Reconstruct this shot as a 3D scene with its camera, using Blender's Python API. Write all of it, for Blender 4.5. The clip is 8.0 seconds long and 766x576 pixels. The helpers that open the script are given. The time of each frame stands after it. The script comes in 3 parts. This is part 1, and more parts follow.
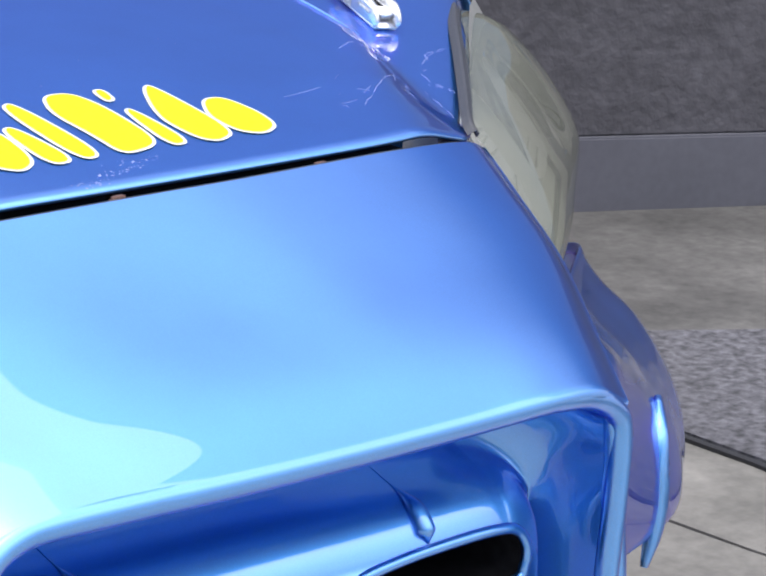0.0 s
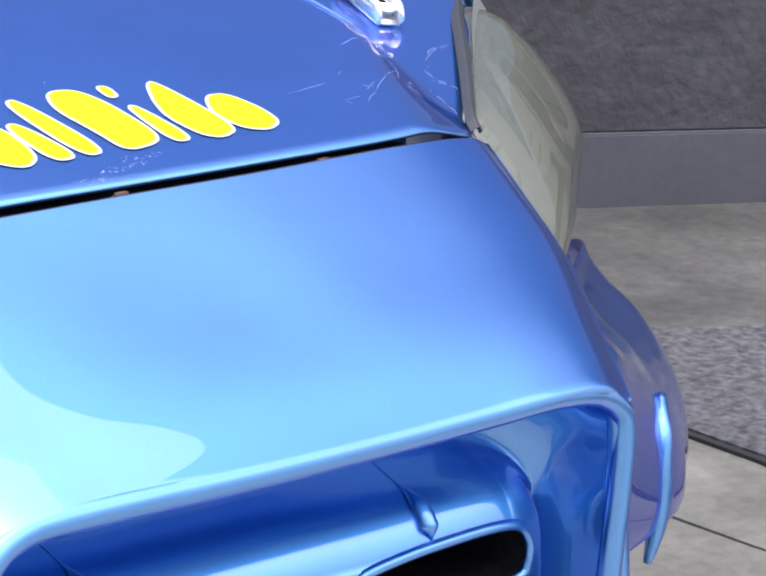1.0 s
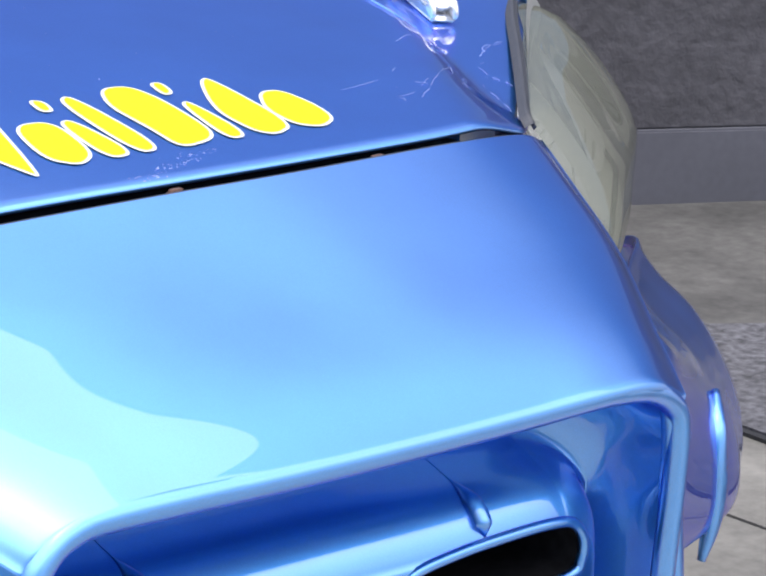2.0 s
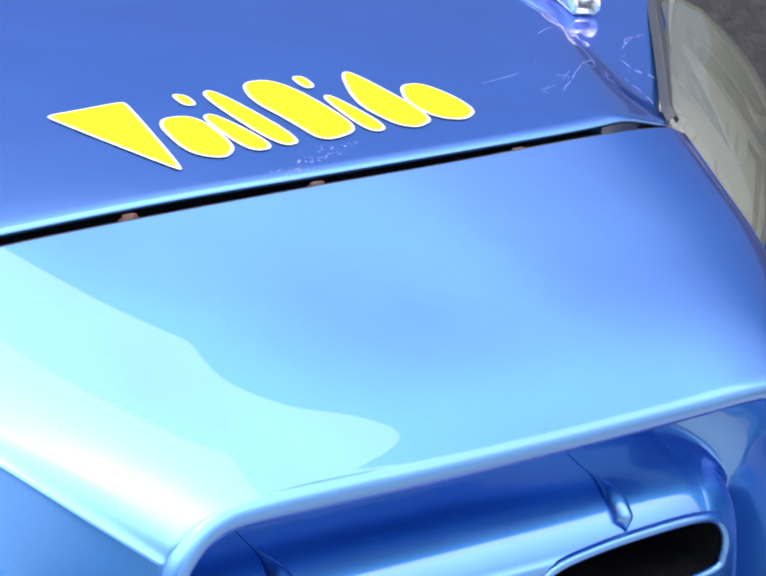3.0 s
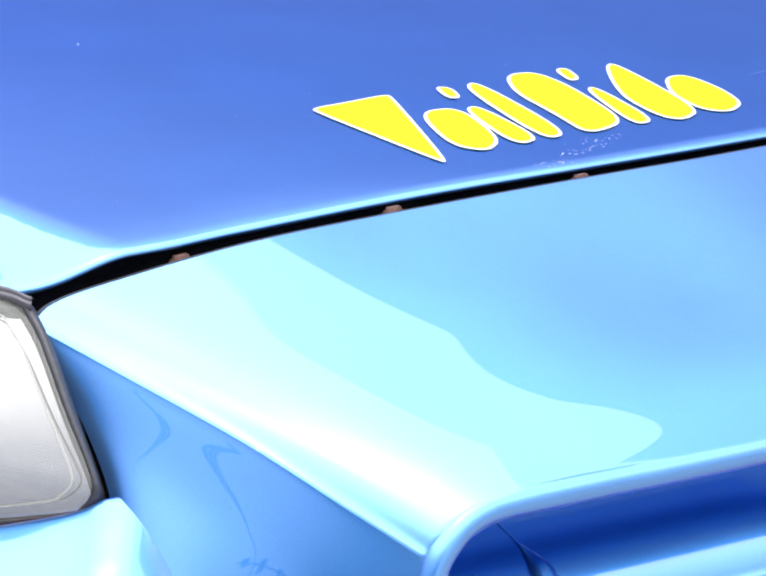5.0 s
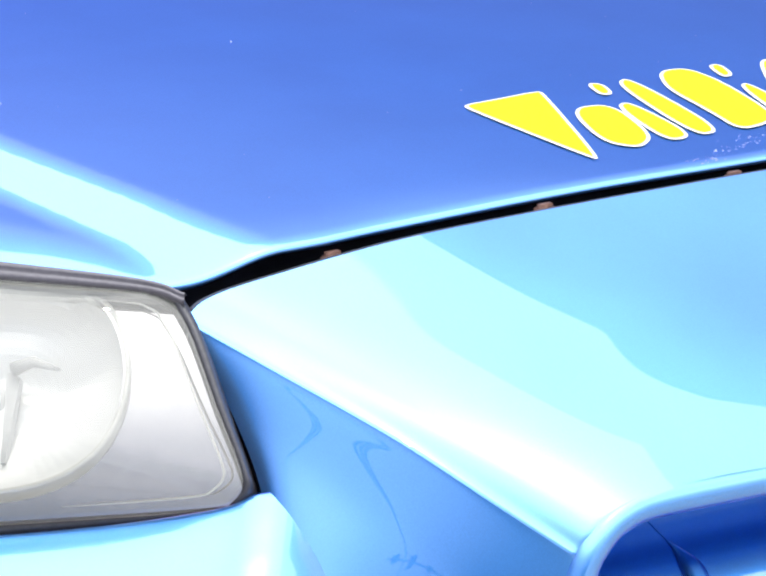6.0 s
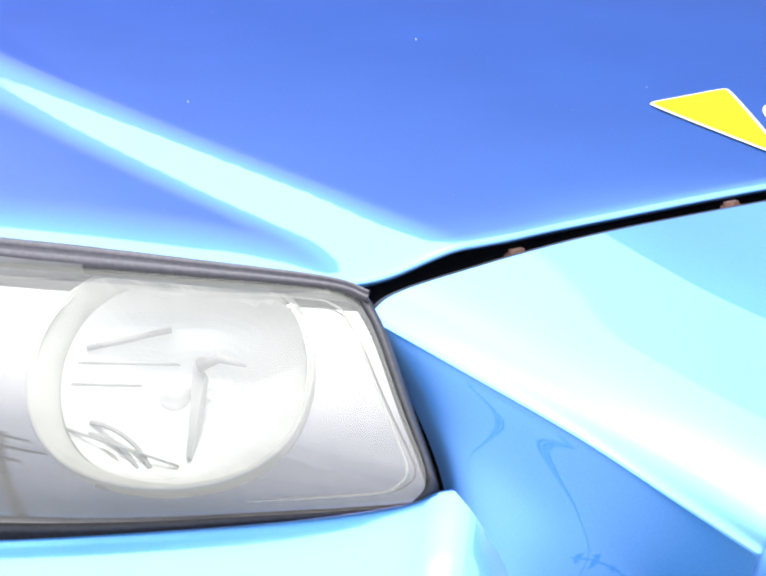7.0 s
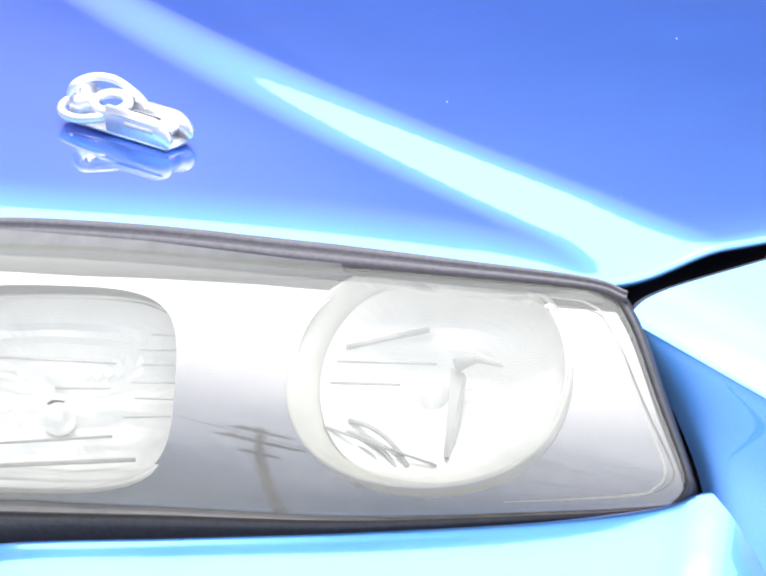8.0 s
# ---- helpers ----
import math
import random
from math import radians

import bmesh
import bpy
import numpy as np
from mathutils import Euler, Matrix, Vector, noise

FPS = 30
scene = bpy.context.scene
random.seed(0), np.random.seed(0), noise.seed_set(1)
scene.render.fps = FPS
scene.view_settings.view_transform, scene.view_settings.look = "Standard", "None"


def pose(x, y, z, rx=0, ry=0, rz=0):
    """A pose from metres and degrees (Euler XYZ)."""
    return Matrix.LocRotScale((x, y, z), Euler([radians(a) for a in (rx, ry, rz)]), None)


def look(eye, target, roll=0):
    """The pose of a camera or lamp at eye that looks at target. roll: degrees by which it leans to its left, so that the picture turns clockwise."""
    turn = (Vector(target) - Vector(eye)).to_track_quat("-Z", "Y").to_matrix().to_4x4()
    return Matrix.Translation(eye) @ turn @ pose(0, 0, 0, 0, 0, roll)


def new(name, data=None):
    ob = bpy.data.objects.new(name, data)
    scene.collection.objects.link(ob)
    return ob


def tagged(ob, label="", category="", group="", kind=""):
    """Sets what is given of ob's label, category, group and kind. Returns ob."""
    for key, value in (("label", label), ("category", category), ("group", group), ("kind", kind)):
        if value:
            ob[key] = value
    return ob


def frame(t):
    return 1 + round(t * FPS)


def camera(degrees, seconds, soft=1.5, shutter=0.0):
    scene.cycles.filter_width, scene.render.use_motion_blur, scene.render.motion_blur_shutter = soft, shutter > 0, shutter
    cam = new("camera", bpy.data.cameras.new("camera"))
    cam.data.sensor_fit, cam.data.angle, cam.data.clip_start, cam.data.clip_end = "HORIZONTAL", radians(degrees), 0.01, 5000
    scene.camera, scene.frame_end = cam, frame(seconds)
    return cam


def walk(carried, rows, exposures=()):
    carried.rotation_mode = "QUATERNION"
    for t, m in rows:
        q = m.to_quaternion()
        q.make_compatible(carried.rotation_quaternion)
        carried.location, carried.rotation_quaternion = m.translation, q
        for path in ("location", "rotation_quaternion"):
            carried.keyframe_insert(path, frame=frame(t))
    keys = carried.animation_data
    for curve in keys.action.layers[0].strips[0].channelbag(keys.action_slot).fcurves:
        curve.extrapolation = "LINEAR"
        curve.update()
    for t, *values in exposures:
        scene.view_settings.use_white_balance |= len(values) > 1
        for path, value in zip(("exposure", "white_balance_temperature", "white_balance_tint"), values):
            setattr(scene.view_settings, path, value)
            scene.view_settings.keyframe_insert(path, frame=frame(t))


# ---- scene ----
# ---- camera and walk ----
EYE = (-1.1191, -1.3361, 1.1533)
cam = camera(17.8228, 8.0, soft=2.2)
ROWS = [
    (0.0, 73.9, -1.588, -46.742), (0.5, 73.885, -1.585, -46.724), (1.0, 73.813, -1.577, -46.667),
    (1.2, 73.772, -1.57, -46.633), (2.3, 73.69, -1.068, -44.592), (2.5, 73.669, -0.906, -43.935),
    (3.0, 73.493, -0.47, -42.237), (3.5, 73.452, -0.123, -40.691), (4.0, 73.338, 0.188, -39.32),
    (4.5, 73.303, 0.549, -37.926), (4.7, 73.323, 0.706, -37.282), (5.8, 73.344, 1.645, -33.425),
    (6.0, 73.348, 1.795, -32.79), (6.5, 73.358, 2.248, -30.867), (7.0, 73.458, 2.799, -28.588),
    (7.5, 73.565, 3.448, -25.88), (8.0, 73.821, 4.191, -22.681),
]
walk(cam, [(t, pose(*EYE, rx, ry, rz)) for t, rx, ry, rz in ROWS],
     exposures=[(0.0, -0.4), (1.2, -0.4), (4.5, -0.3), (6.0, -0.2), (8.0, -0.12)])

# ---- daylight ----
SUN_TO = Vector((0.02, -0.05, 0.99)).normalized()
world = bpy.data.worlds.new("daylight")
scene.world = world
world.use_nodes = True
wn, wl = world.node_tree.nodes, world.node_tree.links
sky = wn.new("ShaderNodeTexSky")
sky.sky_type, sky.sun_disc = "NISHITA", False
sky.sun_elevation = math.asin(SUN_TO.z)
sky.sun_rotation = math.atan2(SUN_TO.x, SUN_TO.y)
sky.dust_density, sky.ozone_density = 1.0, 3.0
wn["Background"].inputs[1].default_value = 0.07
# thin white cloud, brightest round the high sun, with ragged edges
def wnode(kind, **sockets):
    n = wn.new("ShaderNode" + kind)
    for k, v in sockets.items():
        n.inputs[k].default_value = v
    return n


def wmath(op, a, b=0.0):
    n = wn.new("ShaderNodeMath")
    n.operation = op
    for i, v in enumerate((a, b)):
        if isinstance(v, float):
            n.inputs[i].default_value = v
        else:
            wl.new(v, n.inputs[i])
    return n.outputs[0]


co, split, flat = wnode("TexCoord"), wnode("SeparateXYZ"), wnode("CombineXYZ")
wl.new(co.outputs["Generated"], split.inputs[0])
height = wmath("MAXIMUM", split.outputs["Z"], 0.06)
px, py = (wmath("DIVIDE", split.outputs[k], height) for k in "XY")
wl.new(px, flat.inputs["X"])
wl.new(py, flat.inputs["Y"])
rag = wnode("TexNoise", Scale=7.0, Detail=3.0, Roughness=0.5)
wl.new(flat.outputs[0], rag.inputs["Vector"])
wisp = wmath("SUBTRACT", rag.outputs["Fac"], 0.5)
off_x, off_y = wmath("SUBTRACT", px, SUN_TO.x / SUN_TO.z), wmath("SUBTRACT", py, SUN_TO.y / SUN_TO.z)
def wramp(value, near, far, top):
    """Falls smoothly from top to nothing between near and far."""
    ramp = wnode("MapRange", **{"From Min": near, "From Max": far, "To Min": top, "To Max": 0.0})
    ramp.interpolation_type = "SMOOTHSTEP"
    wl.new(value, ramp.inputs["Value"])
    return ramp.outputs[0]


# the bank ends along one crisp front and trails off softly over the front and the left of the car
bulge = wmath("SUBTRACT", px, 0.61)
bulge = wmath("MAXIMUM", wmath("DIVIDE", bulge, 0.14), wmath("DIVIDE", bulge, -0.20))
bulge = wmath("MAXIMUM", wmath("SUBTRACT", 1.0, wmath("MULTIPLY", bulge, bulge)), 0.0)
edge = wmath("SUBTRACT", wmath("ADD", px, wmath("MULTIPLY", py, 0.6)), wmath("MULTIPLY", bulge, 0.23))
off_x = wmath("MULTIPLY", wmath("MINIMUM", off_x, 0.0), 0.62)
off_y = wmath("MAXIMUM", wmath("MULTIPLY", off_y, 0.45), wmath("MULTIPLY", off_y, -0.5))
spread = wmath("SQRT", wmath("ADD", wmath("MULTIPLY", off_x, off_x), wmath("MULTIPLY", off_y, off_y)))
fade = wramp(spread, 0.25, 1.1, 1.0)
ragged = wmath("ADD", edge, wmath("MULTIPLY", wisp, 0.03))
inner = wmath("ADD", edge, wmath("MULTIPLY", bulge, 0.13))
inner = wmath("ADD", inner, wmath("MULTIPLY", wmath("MAXIMUM", wmath("SUBTRACT", 0.2, py), 0.0), 0.8))
front = wmath("ADD", wmath("ADD", py, wmath("MULTIPLY", wisp, 0.5)), wmath("MAXIMUM", wmath("MULTIPLY", wmath("SUBTRACT", 0.3, px), 3.0), 0.0))
spread = wmath("MAXIMUM", edge, spread)
cover = wmath("MULTIPLY", wmath("ADD", wramp(inner, 0.645, 0.653, 17.0), wramp(ragged, 0.66, 0.666, 26.0)), fade)
cover = wmath("ADD", cover, wramp(spread, 0.66, 2.5, 16.5))
cover = wmath("ADD", cover, wramp(front, -1.06, -1.0, 15.0))
# blue haze that fades towards the horizon
low = wnode("MapRange", **{"From Min": 0.9, "From Max": 3.2, "To Min": 5.2, "To Max": 1.8})
wl.new(spread, low.inputs["Value"])
haze = wnode("MixRGB", Fac=1.0, Color1=(0.37, 0.48, 1.20, 1))
haze.blend_type = "MULTIPLY"
wl.new(low.outputs[0], haze.inputs["Color2"])
sky_sum = wn.new("ShaderNodeMix")
sky_sum.data_type, sky_sum.blend_type = "RGBA", "ADD"
sky_sum.inputs["Factor"].default_value = 1.0
blue = wnode("MixRGB", Fac=1.0)
blue.blend_type = "ADD"
wl.new(sky.outputs[0], blue.inputs["Color1"])
wl.new(haze.outputs[0], blue.inputs["Color2"])
wl.new(blue.outputs[0], sky_sum.inputs["A"])
wl.new(cover, sky_sum.inputs["B"])
wl.new(sky_sum.outputs["Result"], wn["Background"].inputs[0])
sun = new("sun", bpy.data.lights.new("sun", "SUN"))
sun.data.energy, sun.data.angle, sun.data.color = 1.4, radians(1.0), (1.0, 0.97, 0.92)
sun.matrix_world = look(SUN_TO * 20, (0, 0, 0))


# ---- materials ----
def material(name, color, rough=0.5, metal=0.0, coat=0.0, grain=0.0, grain_scale=200.0, stain=0.0, stain_scale=6.0,
             bump=0.0, bump_scale=120.0, spec=0.5, bump_distance=0.002):
    """A principled material with colour variation at two scales and fine relief."""
    m = bpy.data.materials.new(name)
    m.use_nodes = True
    n, l = m.node_tree.nodes, m.node_tree.links
    b = n["Principled BSDF"]
    b.inputs["Base Color"].default_value = (*color, 1)
    b.inputs["Roughness"].default_value = rough
    b.inputs["Metallic"].default_value = metal
    b.inputs["Coat Weight"].default_value = coat
    b.inputs["Coat Roughness"].default_value = 0.01
    b.inputs["Specular IOR Level"].default_value = spec
    co = n.new("ShaderNodeTexCoord")
    last = None
    for amount, scale in ((stain, stain_scale), (grain, grain_scale)):
        if amount:
            t = n.new("ShaderNodeTexNoise")
            t.inputs["Scale"].default_value, t.inputs["Detail"].default_value = scale, 6
            l.new(co.outputs["Object"], t.inputs["Vector"])
            r = n.new("ShaderNodeMapRange")
            r.inputs["From Min"].default_value, r.inputs["From Max"].default_value = 0.3, 0.7
            r.inputs["To Min"].default_value, r.inputs["To Max"].default_value = 1 - amount, 1 + amount
            l.new(t.outputs["Fac"], r.inputs["Value"])
            x = n.new("ShaderNodeMix")
            x.data_type, x.blend_type = "RGBA", "MULTIPLY"
            x.inputs["Factor"].default_value = 1
            if last is None:
                x.inputs["A"].default_value = (*color, 1)
            else:
                l.new(last, x.inputs["A"])
            l.new(r.outputs[0], x.inputs["B"])
            last = x.outputs["Result"]
    if last is not None:
        l.new(last, b.inputs["Base Color"])
    if bump:
        t = n.new("ShaderNodeTexNoise")
        t.inputs["Scale"].default_value, t.inputs["Detail"].default_value = bump_scale, 5
        l.new(co.outputs["Object"], t.inputs["Vector"])
        k = n.new("ShaderNodeBump")
        k.inputs["Strength"].default_value, k.inputs["Distance"].default_value = bump, bump_distance
        l.new(t.outputs["Fac"], k.inputs["Height"])
        l.new(k.outputs[0], b.inputs["Normal"])
    return m


PAINT = material("pearl_blue_paint", (0.085, 0.33, 0.75), 0.37, 1.0, 1.0, grain=0.06, grain_scale=900, stain=0.05,
                 stain_scale=9, bump=0.02, bump_scale=14, bump_distance=0.001)
PAINT.node_tree.nodes["Principled BSDF"].inputs["Coat IOR"].default_value = 1.95
# pearl pigment: the edge tint of the flakes turns violet
PAINT.node_tree.nodes["Principled BSDF"].inputs["Specular Tint"].default_value = (0.62, 0.0, 1.0, 1)
RUBBER = material("black_rubber", (0.02, 0.02, 0.022), 0.45, grain=0.3, grain_scale=300, bump=0.2, bump_scale=500)
SEAL = material("dull_black_seal", (0.045, 0.045, 0.05), 0.38, grain=0.2, grain_scale=250, bump=0.2, bump_scale=400)
STRIP = material("grey_seal", (0.10, 0.094, 0.105), 0.4, grain=0.15, grain_scale=250, bump=0.2, bump_scale=300)
# near-black whose colour stands in for shade in openings and gaps
DARK = material("shade_black", (0.012, 0.012, 0.014), 0.7, grain=0.3, grain_scale=100, spec=0.1)
HOUSING = material("pale_lamp_housing", (0.80, 0.80, 0.76), 0.4, grain=0.05, grain_scale=80)
CHROME = material("reflector_chrome", (0.96, 0.96, 0.95), 0.35, 0.3, grain=0.04, grain_scale=90)
SILVER = material("silver_bezel", (0.62, 0.595, 0.605), 0.025, 0.9, grain=0.05, grain_scale=120)
MID_GREY = material("mid_grey", (0.56, 0.56, 0.56), 0.5, grain=0.1, grain_scale=90)
TRIM = material("grey_trim", (0.22, 0.22, 0.21), 0.35, grain=0.1, grain_scale=90)
STEEL = material("polished_steel", (0.88, 0.88, 0.89), 0.34, 0.75, grain=0.05, grain_scale=200, bump=0.05, bump_scale=300)
SCRATCH = material("bared_primer", (0.30, 0.36, 0.62), 0.5, grain=0.2, grain_scale=900)
RUST = material("rusty_clip", (0.13, 0.065, 0.045), 0.6, 0.3, grain=0.4, grain_scale=400, bump=0.4, bump_scale=400)
YELLOW = material("yellow_vinyl", (0.80, 0.66, 0.004), 0.4, grain=0.05, grain_scale=300, spec=0.12)
WHITE = material("white_vinyl", (0.70, 0.71, 0.60), 0.4, grain=0.03, grain_scale=300)
TYRE = material("tyre_rubber", (0.02, 0.02, 0.02), 0.8, grain=0.2, grain_scale=200)
# kept paler than the slabs to bounce light onto flanks and duct
CONCRETE = material("pale_concrete", (0.33, 0.315, 0.29), 0.9, grain=0.12, grain_scale=90, stain=0.25, stain_scale=2.2,
                    bump=0.5, bump_scale=60)
ASPHALT = material("dark_mat", (0.08, 0.077, 0.085), 0.95, grain=0.6, grain_scale=70, stain=0.15, stain_scale=3,
                   bump=1.0, bump_scale=70, bump_distance=0.008)
# two paving tones: paler slabs next to the car, a darker one beyond
PAVING = material("darker_paving", (0.084, 0.079, 0.074), 0.9, grain=0.22, grain_scale=45, stain=0.4, stain_scale=3.5, bump=0.9, bump_scale=22)
PALE_PAVING = material("pale_paving", (0.150, 0.141, 0.126), 0.9, grain=0.15, grain_scale=55, stain=0.3, stain_scale=5, bump=0.8, bump_scale=18, bump_distance=0.004)
WALL = material("rough_grey_wall", (0.088, 0.083, 0.090), 0.95, grain=0.16, grain_scale=35, stain=0.25, stain_scale=4,
                bump=0.6, bump_scale=40, bump_distance=0.01)
PLINTH = material("smooth_grey_plinth", (0.112, 0.110, 0.126), 0.8, grain=0.06, grain_scale=60, stain=0.1, stain_scale=3)
WOOD = material("weathered_pole", (0.06, 0.058, 0.06), 0.9, grain=0.2, grain_scale=40)


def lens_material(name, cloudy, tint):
    """Polycarbonate: see-through, clouded by a diffuse veil, with a glossy face."""
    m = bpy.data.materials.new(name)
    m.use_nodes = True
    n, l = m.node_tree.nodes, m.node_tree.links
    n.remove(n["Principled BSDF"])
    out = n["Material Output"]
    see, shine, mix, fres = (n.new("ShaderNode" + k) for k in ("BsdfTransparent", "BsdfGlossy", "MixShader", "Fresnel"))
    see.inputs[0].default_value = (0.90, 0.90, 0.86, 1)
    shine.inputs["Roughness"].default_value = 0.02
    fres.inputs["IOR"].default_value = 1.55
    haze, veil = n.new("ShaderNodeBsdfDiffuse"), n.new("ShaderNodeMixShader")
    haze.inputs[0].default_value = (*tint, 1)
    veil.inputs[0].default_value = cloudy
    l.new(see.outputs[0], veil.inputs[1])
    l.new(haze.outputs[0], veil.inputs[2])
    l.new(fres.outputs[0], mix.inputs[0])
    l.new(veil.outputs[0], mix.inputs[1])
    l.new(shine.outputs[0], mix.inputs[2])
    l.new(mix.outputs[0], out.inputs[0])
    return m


LENS = lens_material("clear_lens", 0.22, (0.42, 0.42, 0.36))
# partly age haze; the stronger dark veil paints in the dull grazing view
GRAZING_LENS = lens_material("grazing_veil_lens", 0.70, (0.165, 0.17, 0.135))


# ---- mesh helpers ----
def part(name, bm, mat, parent=None, label="", smooth=True):
    """One mesh object from a bmesh, under a thing or a part; coordinates are the world's."""
    bmesh.ops.recalc_face_normals(bm, faces=bm.faces)
    me = bpy.data.meshes.new(name)
    bm.to_mesh(me)
    bm.free()
    for p in me.polygons:
        p.use_smooth = smooth
    me.materials.append(mat)
    ob = new(name, me)
    if parent is not None:
        ob.parent = parent
        if parent.type == "EMPTY":
            ob.matrix_parent_inverse = Matrix.Translation(parent.location).inverted()
    return tagged(ob, label)


def spline(pts, n):
    """n points along a Catmull-Rom curve through pts."""
    p = np.array(pts, float)
    p = np.vstack([2 * p[0] - p[1], p, 2 * p[-1] - p[-2]])
    out = []
    for s in np.linspace(0, len(p) - 3 - 1e-9, n):
        i = int(s)
        t = s - i
        a, b, c, d = p[i:i + 4]
        out.append(0.5 * (2 * b + (c - a) * t + (2 * a - 5 * b + 4 * c - d) * t * t + (3 * b - a - 3 * c + d) * t ** 3))
    return np.array(out)


def loft(rows, nu, nv):
    """A grid of points through rows of control points (all of one length)."""
    across = np.array([spline(r, nu) for r in rows])
    return np.array([spline(across[:, j], nv) for j in range(nu)]).transpose(1, 0, 2)


def grid_bm(g, close_u=False):
    bm = bmesh.new()
    nv, nu = g.shape[:2]
    vs = [[bm.verts.new(g[i, j]) for j in range(nu)] for i in range(nv)]
    for i in range(nv - 1):
        for j in range(nu if close_u else nu - 1):
            k = (j + 1) % nu
            bm.faces.new((vs[i][j], vs[i][k], vs[i + 1][k], vs[i + 1][j]))
    return bm


def thick(ob, t):
    m = ob.modifiers.new("thickness", "SOLIDIFY")
    m.thickness, m.offset = t, -1.0
    return ob


def tube_bm(path, radius, sides=14, closed=False, flat=1.0, up=(0, 0, 1), caps=True):
    """A round bar swept along path; radius may be a list, flat squashes it across."""
    p = [Vector(q) for q in path]
    n = len(p)
    bm, rings = bmesh.new(), []
    for i in range(n):
        a, b = (p[(i - 1) % n], p[(i + 1) % n]) if closed else (p[max(i - 1, 0)], p[min(i + 1, n - 1)])
        d = (b - a).normalized()
        s = d.cross(Vector(up))
        s = s.normalized() if s.length > 1e-4 else d.orthogonal().normalized()
        w = s.cross(d)
        r = radius[i] if hasattr(radius, "__len__") else radius
        rings.append([bm.verts.new(p[i] + r * (math.cos(k) * s + flat * math.sin(k) * w))
                      for k in (2 * math.pi * q / sides for q in range(sides))])
    for i in range(n if closed else n - 1):
        r0, r1 = rings[i], rings[(i + 1) % n]
        for q in range(sides):
            bm.faces.new((r0[q], r0[(q + 1) % sides], r1[(q + 1) % sides], r1[q]))
    if caps and not closed:
        bm.faces.new(rings[0][::-1])
        bm.faces.new(rings[-1])
    return bm


def box_bm(x0, x1, y0, y1, z0, z1, bevel=0.0):
    bm = bmesh.new()
    bmesh.ops.create_cube(bm, size=1.0)
    for v in bm.verts:
        v.co = Vector(((x0 + x1) / 2 + v.co.x * (x1 - x0), (y0 + y1) / 2 + v.co.y * (y1 - y0),
                       (z0 + z1) / 2 + v.co.z * (z1 - z0)))
    if bevel:
        bmesh.ops.bevel(bm, geom=bm.edges[:], offset=bevel, segments=2, affect="EDGES")
    return bm


def transform(bm, m):
    bmesh.ops.transform(bm, matrix=m, verts=bm.verts[:])
    return bm


# ---- ground and wall ----
def quad_sheet(name, corners, z, mat, n=12, thickness=0.0, wobble=0.0):
    g = np.zeros((n, n, 3))
    a, b, c, d = (np.array((*q, z)) for q in corners)
    for i, s in enumerate(np.linspace(0, 1, n)):
        for j, t in enumerate(np.linspace(0, 1, n)):
            q = (1 - s) * ((1 - t) * a + t * b) + s * ((1 - t) * d + t * c)
            q[2] += wobble * noise.noise(Vector(q) * 2.0)
            g[i, j] = q
    ob = part(name, grid_bm(g), mat)
    if thickness:
        thick(ob, thickness)
    return ob


ground = tagged(quad_sheet("ground", [(-600, -600), (600, -600), (600, 600), (-600, 600)], 0.0, CONCRETE, 8),
                "pale worn concrete ground in full daylight", "ground", kind="structure")


def sheet_bm(poly, z, thickness):
    """A flat slab with that outline and slightly rounded upper edges."""
    bm = bmesh.new()
    top = bm.faces.new([bm.verts.new((x, y, z)) for x, y in poly])
    got = bmesh.ops.extrude_face_region(bm, geom=[top])
    for v in got["geom"]:
        if isinstance(v, bmesh.types.BMVert):
            v.co.z -= thickness
    return bm


pavement = tagged(part("pavement", sheet_bm([(0.93, -1.6), (4.7, -1.6), (4.7, 0.02), (2.455, 1.465), (1.285, 2.24), (0.93, 2.24)], 0.004, 0.012), PLINTH, smooth=False),
                  "weathered stone paving slabs beside the car", "pavement", kind="structure")
part("slab", sheet_bm([(0.93, -1.6), (1.277, -1.6), (1.279, -0.2), (1.274, 0.25), (1.280, 0.42), (1.277, 2.24), (0.93, 2.24)], 0.010, 0.012), PALE_PAVING, pavement, smooth=False)
part("slab", sheet_bm([(1.286, -1.6), (1.66, -1.6), (1.66, 1.99), (1.285, 2.24), (1.289, 0.42), (1.281, 0.25), (1.288, -0.2)], 0.010, 0.012), PALE_PAVING, pavement, smooth=False)
part("slab", sheet_bm([(1.664, -1.6), (4.7, -1.6), (4.7, 0.02), (2.455, 1.465), (1.664, 1.985)], 0.010, 0.012), PAVING, pavement, smooth=False)
mat = tagged(part("road_mat", sheet_bm([(1.585, 0.86), (1.545, 0.42), (1.30, -0.9), (3.4, -1.4), (3.9, -0.75), (1.90, 0.895), (1.62, 1.12)], 0.019, 0.012), ASPHALT,
                  smooth=False), "coarse dark grey woven mat on the concrete", "mat", kind="structure")
# dark strip laid along the near edge of the mat
part("mat_edge", sheet_bm([(1.583, 0.86), (1.543, 0.42), (1.298, -0.9), (1.284, -0.9), (1.530, 0.42), (1.571, 0.86)], 0.016, 0.008), RUBBER, mat, "dark strip along the edge", smooth=False)

WALL_DIR = Vector((0.832, -0.555, 0))
WALL_IN = Vector((-0.555, -0.832, 0))
WALL_AT = Vector((2.463, 1.481, 0))


